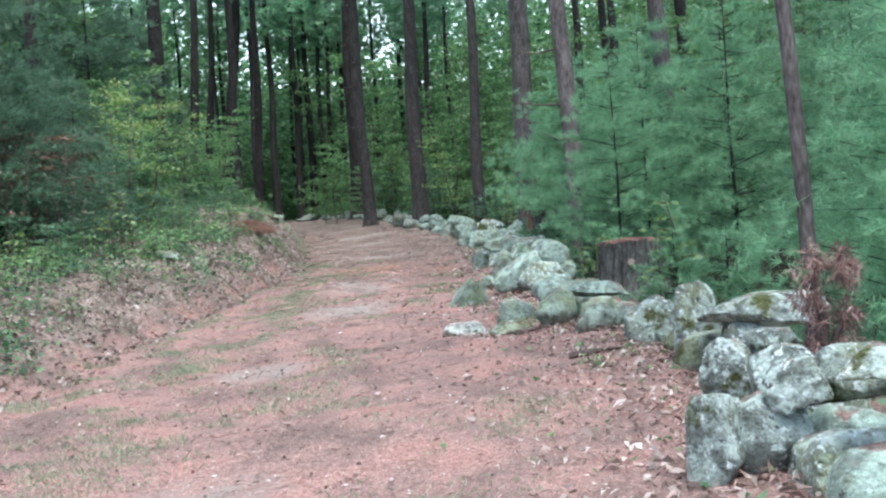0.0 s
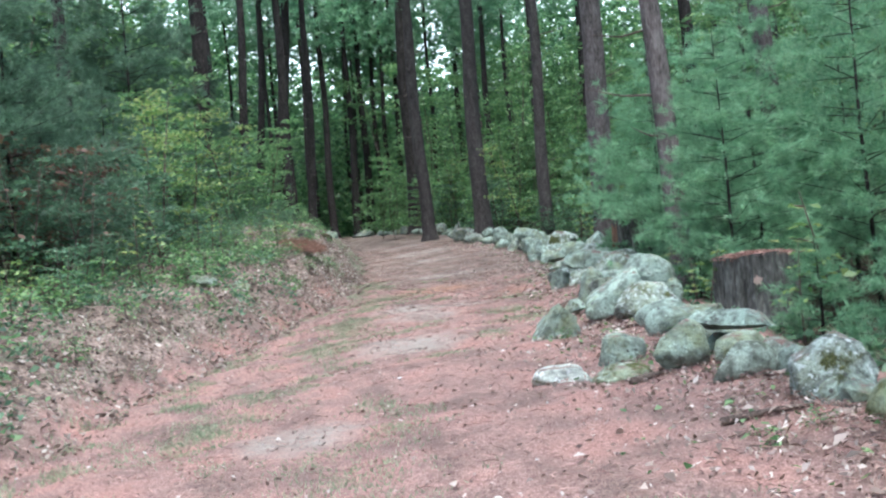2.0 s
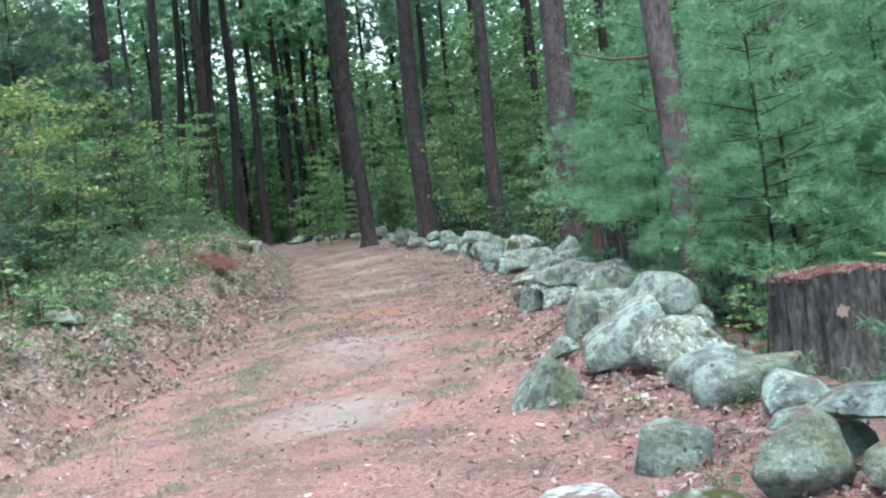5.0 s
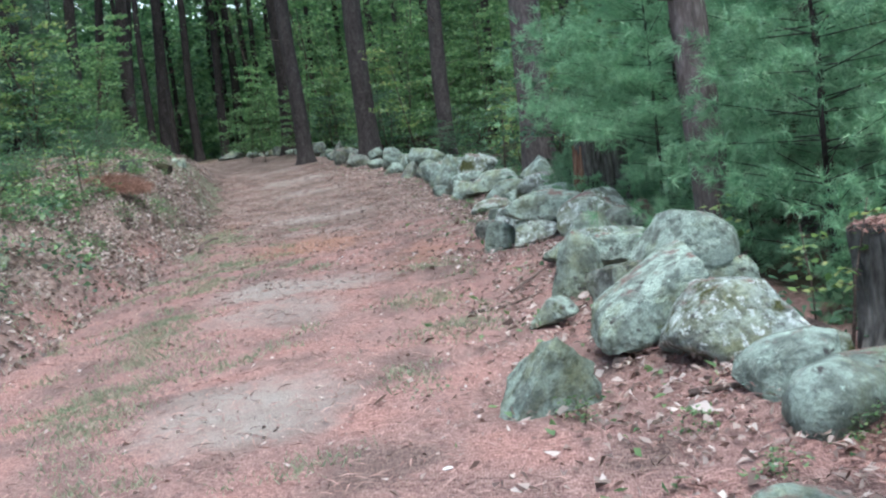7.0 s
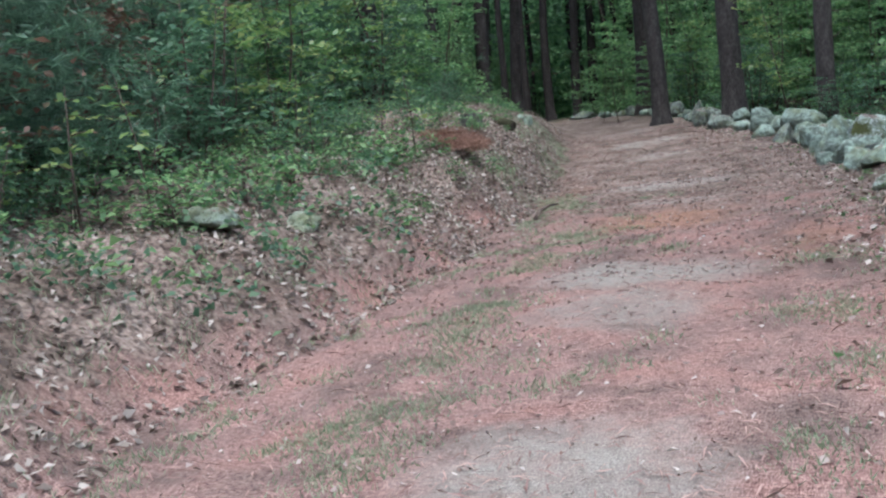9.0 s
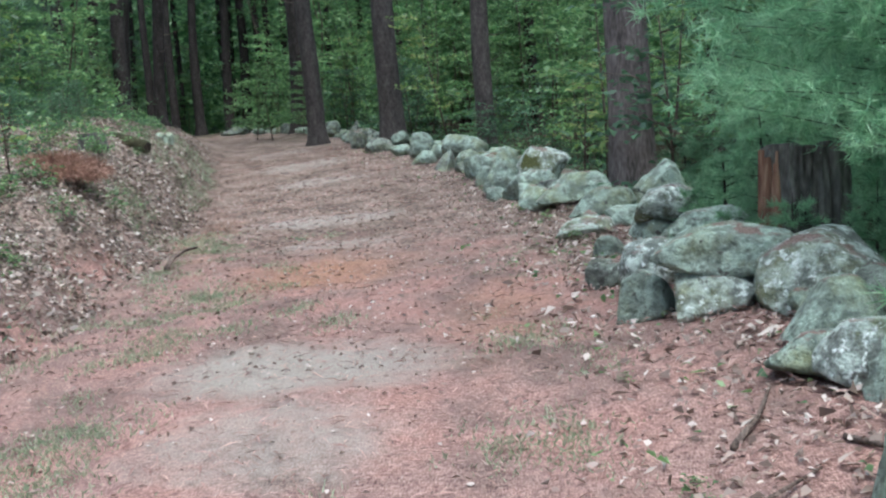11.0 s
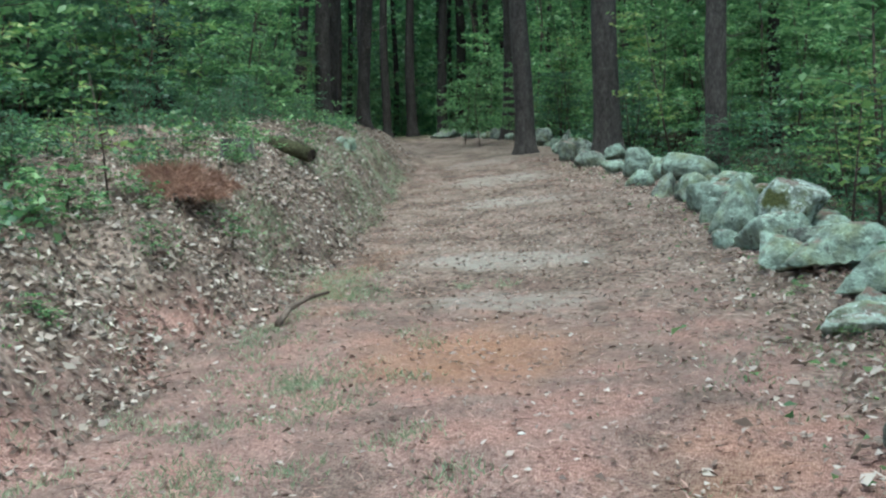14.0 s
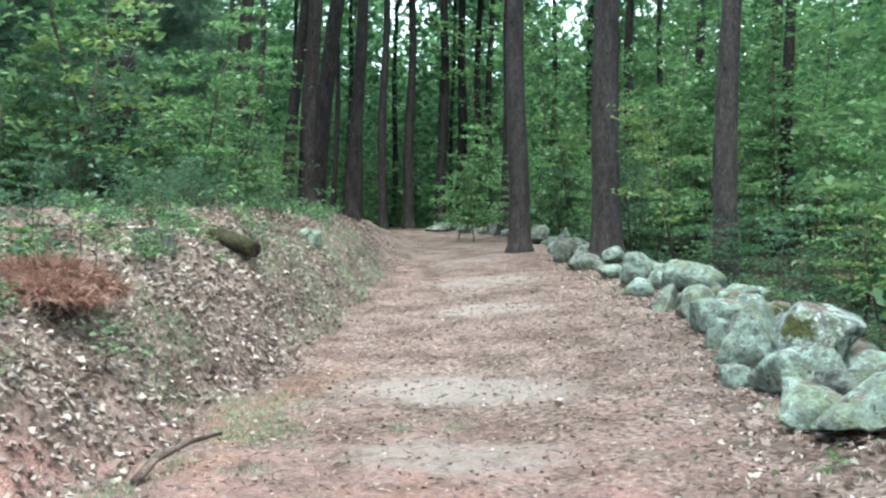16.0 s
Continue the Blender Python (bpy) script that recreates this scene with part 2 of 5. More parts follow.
def stone_material(name, rock, lichen, moss_share, crusted=0.64):
    """Grey granite with pale lichen patches, moss in blotches, and fallen needles on the flats."""
    m = bpy.data.materials.new(name)
    m.use_nodes = True
    n, l = m.node_tree.nodes, m.node_tree.links
    b = n["Principled BSDF"]
    b.inputs["Roughness"].default_value = 0.9
    b.inputs["Specular IOR Level"].default_value = 0.25
    co, info, add = n.new("ShaderNodeTexCoord"), n.new("ShaderNodeObjectInfo"), n.new("ShaderNodeVectorMath")
    l.new(co.outputs["Object"], add.inputs[0])
    mul = n.new("ShaderNodeMath")
    mul.operation, mul.inputs[1].default_value = "MULTIPLY", 37.0
    l.new(info.outputs["Random"], mul.inputs[0])
    l.new(mul.outputs[0], add.inputs[1])

    def noise_node(scale, detail=6):
        t = n.new("ShaderNodeTexNoise")
        t.inputs["Scale"].default_value, t.inputs["Detail"].default_value = scale, detail
        t.inputs["Roughness"].default_value = 0.65
        l.new(add.outputs[0], t.inputs["Vector"])
        return t.outputs["Fac"]

    def ramp_of(fac, stops):
        r = n.new("ShaderNodeValToRGB")
        e = r.color_ramp.elements
        while len(e) < len(stops):
            e.new(0.5)
        for k, (p, c) in enumerate(stops):
            e[k].position, e[k].color = p, (*c, 1)
        l.new(fac, r.inputs["Fac"])
        return r.outputs["Color"]

    def blend(fac, a, c):
        x = n.new("ShaderNodeMix")
        x.data_type = "RGBA"
        l.new(fac, x.inputs[0])
        l.new(a, x.inputs[6])
        l.new(c, x.inputs[7])
        return x.outputs[2]

    grain = noise_node(28)
    base = ramp_of(noise_node(16), [(0.30, tuple(0.55 * v for v in rock)), (0.5, rock), (0.70, tuple(1.3 * v for v in rock))])
    pale = ramp_of(noise_node(60), [(0.35, tuple(0.70 * v for v in lichen)), (0.65, lichen)])
    spots = ramp_of(noise_node(8.0, 9), [(0.46, (0, 0, 0)), (0.56, (1, 1, 1))])
    crust = ramp_of(noise_node(19, 4), [(crusted, (0, 0, 0)), (crusted + 0.04, (0.85, 0.85, 0.85))])
    white = ramp_of(noise_node(70), [(0.35, tuple(1.1 * v for v in lichen)), (0.65, tuple(min(0.85, 1.55 * v) for v in lichen))])
    green = ramp_of(noise_node(40), [(0.35, (0.15, 0.17, 0.075)), (0.65, (0.33, 0.36, 0.18))])
    algae = ramp_of(noise_node(2.4), [(0.50, (0, 0, 0)), (0.66, (0.6, 0.6, 0.6))])
    moss = ramp_of(noise_node(90), [(0.35, (0.03, 0.035, 0.012)), (0.65, (0.13, 0.14, 0.045))])
    mossy = ramp_of(noise_node(3.2), [(0.66 - moss_share, (0, 0, 0)), (0.74 - moss_share, (1, 1, 1))])
    cracks = ramp_of(noise_node(11, 3), [(0.30, (1, 1, 1)), (0.37, (0, 0, 0))])
    dark = ramp_of(grain, [(0.3, (0.05, 0.05, 0.045)), (0.7, (0.13, 0.125, 0.11))])
    colour = blend(spots, base, pale)
    colour = blend(algae, colour, green)
    colour = blend(cracks, colour, dark)
    colour = blend(crust, colour, white)
    colour = blend(mossy, colour, moss)
    geo, xyz = n.new("ShaderNodeNewGeometry"), n.new("ShaderNodeSeparateXYZ")
    l.new(geo.outputs["True Normal"], xyz.inputs[0])
    lie = n.new("ShaderNodeMath")
    lie.operation = "MULTIPLY"
    l.new(ramp_of(xyz.outputs["Z"], [(0.72, (0, 0, 0)), (0.90, (1, 1, 1))]), lie.inputs[0])
    l.new(ramp_of(noise_node(5.0), [(0.51, (0, 0, 0)), (0.58, (0.9, 0.9, 0.9))]), lie.inputs[1])
    fallen = ramp_of(noise_node(70), [(0.35, (0.10, 0.06, 0.05)), (0.65, (0.33, 0.215, 0.18))])
    hsv, vary = n.new("ShaderNodeHueSaturation"), n.new("ShaderNodeMapRange")
    vary.inputs["To Min"].default_value, vary.inputs["To Max"].default_value = 0.80, 1.18
    l.new(info.outputs["Random"], vary.inputs["Value"])
    l.new(vary.outputs[0], hsv.inputs["Value"])
    l.new(colour, hsv.inputs["Color"])
    colour = blend(lie.outputs[0], hsv.outputs["Color"], fallen)
    l.new(colour, b.inputs["Base Color"])
    bp = n.new("ShaderNodeBump")
    bp.inputs["Strength"].default_value, bp.inputs["Distance"].default_value = 0.9, 0.05
    rough = n.new("ShaderNodeMath")
    rough.operation = "ADD"
    l.new(grain, rough.inputs[0])
    l.new(noise_node(9, 8), rough.inputs[1])
    l.new(rough.outputs[0], bp.inputs["Height"])
    l.new(bp.outputs[0], b.inputs["Normal"])
    return m


FLOOR = ground_material()
STONE = stone_material("granite", (0.21, 0.255, 0.21), (0.41, 0.515, 0.425), 0.0)
STONE_LICHEN = stone_material("lichened_granite", (0.20, 0.225, 0.195), (0.52, 0.61, 0.54), 0.10, 0.575)
STONE_DARK = stone_material("dark_granite", (0.13, 0.14, 0.12), (0.30, 0.35, 0.29), 0.05)
STONE_PALE = stone_material("pale_granite", (0.42, 0.45, 0.39), (0.68, 0.73, 0.62), 0.0, 0.55)
STONE_MOSSY = stone_material("mossy_granite", (0.19, 0.215, 0.17), (0.40, 0.48, 0.39), 0.14)
BARK = material("pine_bark", [(0.022, 0.020, 0.018), (0.054, 0.047, 0.043), (0.095, 0.085, 0.078)], 6, 0.95, 1.0, 30, (1, 1, 0.36), "object", 0.15)
BARK_DARK = material("dark_bark", [(0.011, 0.0095, 0.009), (0.031, 0.026, 0.023), (0.064, 0.055, 0.050)], 6, 0.95, 1.0, 30, (1, 1, 0.36), "object", 0.2)
BARK_GREY = material("grey_bark", [(0.035, 0.031, 0.028), (0.10, 0.085, 0.078), (0.18, 0.16, 0.15)], 7, 0.95, 1.0, 34, (1, 1, 0.3), "object", 0.15)
TWIG = material("twig_bark", [(0.03, 0.022, 0.018), (0.10, 0.075, 0.06), (0.20, 0.16, 0.13)], 8, 0.9, 0.4, 60)
ROTTEN = material("rotten_wood", [(0.06, 0.035, 0.025), (0.18, 0.10, 0.065), (0.33, 0.23, 0.155)], 6, 0.95, 0.8, 30, (1, 1, 0.2))
CUT_END = material("dark_log_end", [(0.015, 0.012, 0.01), (0.05, 0.04, 0.03), (0.10, 0.08, 0.06)], 10, 0.95, 0.6, 40)
MOSS_BARK = material("mossy_bark", [(0.018, 0.018, 0.010), (0.05, 0.048, 0.024), (0.10, 0.095, 0.05)], 7, 0.95, 0.8, 40)
NEEDLE = leaf_material("pine_needles", [(0.115, 0.245, 0.13), (0.205, 0.385, 0.205), (0.315, 0.50, 0.29)], 0.5)
# Darker copy of the needles: the left wood's shade put into the colour.
NEEDLE_SHADED = leaf_material("shaded_needles", [(0.05, 0.10, 0.06), (0.10, 0.18, 0.105), (0.17, 0.275, 0.165)], 0.45)
LEAF_GREEN = leaf_material("green_leaves", [(0.07, 0.155, 0.06), (0.14, 0.26, 0.10), (0.255, 0.395, 0.16)], 0.5)
LEAF_YELLOW = leaf_material("yellowing_leaves", [(0.11, 0.215, 0.065), (0.20, 0.305, 0.09), (0.34, 0.39, 0.145)], 0.5)
LEAF_DULL = leaf_material("dull_leaves", [(0.05, 0.11, 0.06), (0.09, 0.175, 0.095), (0.15, 0.26, 0.14)], 0.45)
LEAF_BROWN = leaf_material("brown_leaves", [(0.09, 0.05, 0.035), (0.17, 0.105, 0.07), (0.13, 0.11, 0.055)], 0.3)
FAR_LEAF = leaf_material("far_leaves", [(0.04, 0.09, 0.042), (0.11, 0.225, 0.095), (0.23, 0.39, 0.155)], 0.5)
LITTER = leaf_material("dead_leaves", [(0.075, 0.056, 0.043), (0.165, 0.13, 0.105), (0.27, 0.225, 0.185), (0.46, 0.41, 0.35)], 0.1)
LITTER_PALE = leaf_material("pale_leaf_bits", [(0.10, 0.065, 0.05), (0.20, 0.14, 0.115), (0.30, 0.23, 0.195), (0.50, 0.44, 0.385)], 0.1)
LITTER_WALL = leaf_material("curled_oak_leaves", [(0.13, 0.09, 0.07), (0.24, 0.185, 0.15), (0.38, 0.31, 0.26), (0.60, 0.54, 0.47)], 0.15)
LITTER_DARK = leaf_material("dark_twigs", [(0.05, 0.036, 0.029), (0.11, 0.078, 0.063), (0.18, 0.13, 0.105)], 0.0)
LITTER_RED = leaf_material("fallen_needles", [(0.11, 0.055, 0.043), (0.25, 0.15, 0.125), (0.39, 0.26, 0.215)], 0.1)
BRACKEN = leaf_material("dead_bracken", [(0.17, 0.085, 0.06), (0.33, 0.185, 0.13), (0.46, 0.29, 0.21)], 0.2)
GRASS = leaf_material("grass_blades", [(0.17, 0.23, 0.13), (0.25, 0.33, 0.185), (0.38, 0.42, 0.28)], 0.4)
CHIP = material("pale_chip", [(0.55, 0.52, 0.47), (0.75, 0.72, 0.66), (0.85, 0.83, 0.78)], 20, 0.8, 0.3, 80)

# ---- helpers for meshes ----
rng = np.random.default_rng(7)


def mesh_of(name, verts, faces, mat, smooth=False):
    me = bpy.data.meshes.new(name)
    me.from_pydata([tuple(v) for v in np.asarray(verts, float)], [], [tuple(int(i) for i in f) for f in faces])
    me.materials.append(mat)
    if smooth:
        me.polygons.foreach_set("use_smooth", [True] * len(me.polygons))
    me.update()
    return me


def quads_mesh(name, corners, mat):
    """Loose quads; corners: an array of n x 4 x 3."""
    corners = np.asarray(corners, float)
    count = len(corners)
    me = bpy.data.meshes.new(name)
    me.vertices.add(4 * count)
    me.vertices.foreach_set("co", corners.reshape(-1))
    me.loops.add(4 * count)
    me.loops.foreach_set("vertex_index", np.arange(4 * count, dtype=np.int32))
    me.polygons.add(count)
    me.polygons.foreach_set("loop_start", np.arange(0, 4 * count, 4, dtype=np.int32))
    me.polygons.foreach_set("loop_total", np.full(count, 4, dtype=np.int32))
    me.materials.append(mat)
    me.update(calc_edges=True)
    return me


def tris_mesh(name, corners, mat):
    """Loose triangles; corners: an array of n x 3 x 3."""
    corners = np.asarray(corners, float)
    count = len(corners)
    me = bpy.data.meshes.new(name)
    me.vertices.add(3 * count)
    me.vertices.foreach_set("co", corners.reshape(-1))
    me.loops.add(3 * count)
    me.loops.foreach_set("vertex_index", np.arange(3 * count, dtype=np.int32))
    me.polygons.add(count)
    me.polygons.foreach_set("loop_start", np.arange(0, 3 * count, 3, dtype=np.int32))
    me.polygons.foreach_set("loop_total", np.full(count, 3, dtype=np.int32))
    me.materials.append(mat)
    me.update(calc_edges=True)
    return me


def part(name, me, parent, label=""):
    ob = new(name, me)
    ob.parent = parent
    if label:
        ob["label"] = label
    return ob


def unit(v):
    return v / np.maximum(np.linalg.norm(v, axis=-1, keepdims=True), 1e-9)


def leaves(centres, size, r, droop=0.25, flat=0.5, wide=0.55):
    """Diamond leaves about the centres, mostly lying flat, each bent along its middle."""
    count = len(centres)
    turn = r.uniform(0, 2 * np.pi, count)
    along = np.stack([np.cos(turn), np.sin(turn), r.normal(-droop, flat * 0.6, count)], -1)
    along = unit(along)
    side = unit(np.cross(along, np.stack([r.normal(0, flat, count), r.normal(0, flat, count), np.ones(count)], -1)))
    s = (size * r.uniform(0.6, 1.25, count))[:, None]
    up = np.cross(side, along)
    return np.stack([centres - along * s * 0.5, centres + side * s * wide * 0.5 + up * s * 0.10, centres + along * s * 0.5,
                     centres - side * s * wide * 0.5 + up * s * 0.10], 1)


def tube(points, radii, sides=8, wobble=0.0, r=None, ridges=0.0):
    """Vertices and faces of a tapering tube along points."""
    points = np.asarray(points, float)
    verts, faces = [], []
    for k, p in enumerate(points):
        d = points[min(k + 1, len(points) - 1)] - points[max(k - 1, 0)]
        d = d / np.linalg.norm(d)
        a = np.cross(d, (0.3, 1, 0.1))
        a = a / np.linalg.norm(a)
        b = np.cross(d, a)
        for j in range(sides):
            w = 2 * np.pi * j / sides
            rad = radii[k] * (1 + (r.normal(0, wobble) if r is not None and wobble else 0) + ridges * (1 if j % 2 else -1))
            verts.append(p + rad * (np.cos(w) * a + np.sin(w) * b))
    for k in range(len(points) - 1):
        for j in range(sides):
            i0, i1 = k * sides + j, k * sides + (j + 1) % sides
            faces.append((i0, i1, i1 + sides, i0 + sides))
    faces.append(tuple(range(sides))[::-1])
    faces.append(tuple(range((len(points) - 1) * sides, len(points) * sides)))
    return verts, faces


def join_shapes(shapes):
    verts, faces = [], []
    for v, f in shapes:
        o = len(verts)
        verts += list(v)
        faces += [tuple(i + o for i in q) for q in f]
    return verts, faces


# ---- ground ----
# Each hump: its middle, half its width and depth along the track, and how bare it is.
HUMPS = ((-0.85, 0.2, 0.55, 0.7, 0.8), (0.2, -4.4, 0.6, 0.9, 0.6), (-1.05, 4.65, 0.75, 0.75, 0.85), (-1.6, 7.8, 0.75, 0.7, 0.7), (-1.75, 9.2, 1.0, 0.75, 0.95),
         (-2.5, 14.6, 0.9, 0.6, 0.75), (-3.2, 16.85, 1.15, 0.75, 1.0), (-4.5, 22.6, 1.1, 0.9, 0.95), (-5.7, 26.7, 1.1, 1.2, 0.85), (-7.4, 31.5, 1.0, 1.3, 0.7))


def build_ground():
    xs = np.concatenate([np.linspace(-400, -60, 12), np.linspace(-50, -10, 41), np.arange(-9.5, 6, 0.11), np.linspace(6.5, 40, 40), np.linspace(50, 400, 12)])
    ys = np.concatenate([np.linspace(-300, -30, 10), np.linspace(-25, -11, 15), np.arange(-10.5, 30, 0.13), np.linspace(30.5, 70, 90), np.linspace(75, 130, 12), np.linspace(160, 600, 8)])
    gx, gy = np.meshgrid(xs, ys)
    gz = height(gx, gy)
    nx, ny = len(xs), len(ys)
    me = bpy.data.meshes.new("ground")
    me.vertices.add(nx * ny)
    me.vertices.foreach_set("co", np.stack([gx, gy, gz], -1).reshape(-1))
    i = (np.arange(ny - 1)[:, None] * nx + np.arange(nx - 1)[None]).reshape(-1)
    quads = np.stack([i, i + 1, i + 1 + nx, i + nx], -1).astype(np.int32)
    me.loops.add(quads.size)
    me.loops.foreach_set("vertex_index", quads.reshape(-1))
    me.polygons.add(len(quads))
    me.polygons.foreach_set("loop_start", np.arange(0, quads.size, 4, dtype=np.int32))
    me.polygons.foreach_set("loop_total", np.full(len(quads), 4, dtype=np.int32))
    me.polygons.foreach_set("use_smooth", np.ones(len(quads), bool))
    me.update(calc_edges=True)
    e, w = edge(gy), wall_line(gy)
    mid = (e + w) / 2 - 0.1
    # Bare gritty humps follow one another across the middle of the track.
    sand = 0.16 * np.clip(1.1 - np.abs(gx - mid - 0.2) / 1.1, 0, 1)
    for hx, hy, half, deep, much in HUMPS:
        r2 = ((gx - hx) / half) ** 2 + ((gy - hy + 0.08 * (gx - hx)) / deep) ** 2
        sand = np.maximum(sand, 0.92 * much * np.clip(1.25 - 0.8 * r2, 0, 1))
    rust = 0.9 * np.exp(-((gx + 2.4) / 0.9) ** 2 - ((gy - 12.7) / 1.0) ** 2) + 0.5 * np.exp(-((gx + 0.6) / 0.7) ** 2 - ((gy - 10.2) / 1.6) ** 2)
    rust = rust + 0.5 * np.exp(-((gx - e - 0.5) / 0.4) ** 2) * np.clip((gy - 11) / 4, 0, 1) * np.clip((20 - gy) / 3, 0, 1)
    bank = np.clip((e - gx) / 0.8 + 0.15, 0, 1)
    # Broadleaf litter mixes into the needles higher up the track and along the wall.
    leafy = 0.78 * np.clip((gy - 8) / 8, 0, 1) + 0.22 * np.clip(1 - np.abs(gx - w + 0.3) / 0.9, 0, 1)
    bank = np.maximum(bank, leafy)
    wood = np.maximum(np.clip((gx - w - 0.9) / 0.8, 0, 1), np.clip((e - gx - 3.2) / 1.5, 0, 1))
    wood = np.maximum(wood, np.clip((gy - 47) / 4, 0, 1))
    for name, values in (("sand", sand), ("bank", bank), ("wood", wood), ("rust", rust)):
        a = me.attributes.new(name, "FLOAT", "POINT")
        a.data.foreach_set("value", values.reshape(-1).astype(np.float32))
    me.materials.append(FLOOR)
    tagged(new("ground", me), "woodland track covered in red pine needles between bank and wall", "ground", kind="structure")


build_ground()


# ---- stones of the dry wall ----
STONE_SHAPES = {
    "block": (((1, 0, 0.1), (-1, 0, 0.1), (0, 1, 0.1), (0, -1, 0.15), (0, 0, 1), (0, 0, -1)), 7, 30, 0.20),
    "round": (((1, 0, 0.2), (-1, 0, 0.2), (0, 1, 0.2), (0, -1, 0.3), (0, 0, 1), (0, 0, -1), (0.6, -0.3, 0.7), (-0.6, -0.3, 0.7)), 5, 12, 0.20),
    "dome": (((1, 0, 0.45), (-1, 0, 0.4), (0, 1, 0.3), (0, -1, 0.45), (0.1, 0.1, 1), (0, 0, -1), (-0.6, -0.6, 0.6), (0.6, -0.5, 0.6)), 7, 18, 0.14),
    "slab": (((1, 0, 0.3), (-1, 0, 0.5), (0, 1, 0.2), (0, -1, 0.3), (0.12, -0.1, 1), (0, 0, -1), (-0.45, 0, 1)), 7, 30, 0.14),
    "long": (((1, 0, -0.2), (-1, 0, 0.5), (0, 1, 0.2), (0, -1, 0.1), (0.25, -0.2, 1), (-0.5, -0.15, 1), (0.1, 0, -1), (-0.7, 0, -0.6)), 3, 20, 0.10),
    "lean": (((0.8, 0, -0.5), (-0.75, -0.15, 0.65), (0, 1, 0.1), (0.1, -1, 0.25), (0.35, 0, 1), (0, 0, -1)), 6, 26, 0.12),
    "pillar": (((1, -0.3, 0.1), (-1, -0.2, 0.25), (0, 1, 0.1), (-0.1, -1, 0.2), (0.3, 0, 1), (-0.4, 0, 0.8), (0, 0, -1)), 6, 26, 0.14),
    "wedge": (((-0.30, -0.12, 0.38), (0.36, -0.32, 0.0), (0.1, 0.7, 0.2), (-1.1, 0.1, 0.1), (0.3, 0.25, 0.75), (0, 0, -0.45)), 0, 60, 0.01),
    "point": (((-0.72, -0.30, 0.55), (0.86, -0.40, 0.45), (0.1, 0.92, 0.38), (-0.3, -0.9, 0.3), (0, 0, -1)), 3, 45, 0.14),
    "low": (((1, 0, 0.5), (-1, 0, 0.5), (0, 1, 0.4), (0, -1, 0.5), (0, 0, 1), (0, 0, -1)), 5, 8, 0.22),
    "flat": (((1, 0.2, 0.2), (-1, 0.3, 0.2), (0.1, 1, 0.2), (-0.2, -1, 0.35), (0.05, -0.12, 1), (0, 0, -1)), 4, 18, 0.16)}


def stone_mesh(kind, w, d, h, seed, fine=4):
    """A stone bounded by a few broken faces whose edges are worn round; fine: how closely it is cut up."""
    r = np.random.default_rng(seed)
    bm = bmesh.new()
    bmesh.ops.create_icosphere(bm, subdivisions=fine, radius=1.0)
    v = np.array([p.co[:] for p in bm.verts])
    sides, chips, hard, loose = STONE_SHAPES[kind]
    normals = unit(np.array(sides, float) + r.normal(0, loose, (len(sides), 3)))
    reach = r.uniform(0.88, 1.08, len(sides)) * (np.linalg.norm(np.array(sides, float), axis=1) if kind == "wedge" else 1.0)
    normals = np.concatenate([normals, unit(r.normal(0, 1, (chips, 3)))])
    reach = np.concatenate([reach, r.uniform(0.94, 1.16, chips)])
    near = np.maximum(v @ normals.T, 0) / reach
    v = v * (np.sum(near ** hard, 1) ** (-1 / hard))[:, None]
    off = r.uniform(0, 50, 3)
    for k, p in enumerate(v):
        q = Vector(p * 1.3 + off)
        ridge = 1 - abs(noise.noise(q * 1.3 + Vector((9, 4, 2))))
        v[k] = p * (1 + 0.07 * noise.noise(q) + 0.05 * (ridge - 0.8) + 0.035 * noise.noise(q * 3.1) + 0.022 * noise.noise(q * 7.0) + 0.012 * noise.noise(q * 16))
    low, high = v.min(0), v.max(0)
    v = (v - (low + high) / 2) / (high - low)
    v[:, 2] += 0.5
    v = v * (w * 1.04, d, h * 1.08)
    v[:, 2] -= h * 0.10
    for p, q in zip(bm.verts, v):
        p.co = q
    for f in bm.faces:
        f.smooth = True
    me = bpy.data.meshes.new("stone")
    bm.to_mesh(me)
    bm.free()
    me.set_sharp_from_angle(angle=radians(48))
    return me


stone_count = 0
STONE_LABELS = {"round": "rounded grey granite boulder with pale green lichen in the wall", "point": "pointed grey granite stone with lichen at the wall",
                "slab": "flat lichen-covered granite slab lying on the wall", "block": "angular grey granite block in the dry stone wall",
                "lean": "granite slab leaning against the dry stone wall", "low": "low mossy stone half sunk among pine needles",
                "flat": "pale flat stone lying among the pine needles",
                "dome": "humped granite boulder half buried in needles at the wall", "long": "long granite slab bridging lower stones of the wall",
                "pillar": "upright lichened granite stone standing in the wall", "wedge": "wedge-shaped granite stone with one sheer dark face"}


def stone(kind, x, y, lift, w, d, h, yaw, mat=None, tilt=0):
    global stone_count
    stone_count += 1
    me = stone_mesh(kind, w, d, h, 100 + stone_count)
    me.materials.append(mat or (STONE_PALE if kind == "flat" else STONE_MOSSY if kind == "low" else STONE))
    ob = new("stone", me)
    ob.matrix_world = pose(x, y, ground_at(x, y) - 0.02 + lift, 0, tilt, yaw)
    return tagged(ob, STONE_LABELS[kind], "stone", "stones of the dry wall")


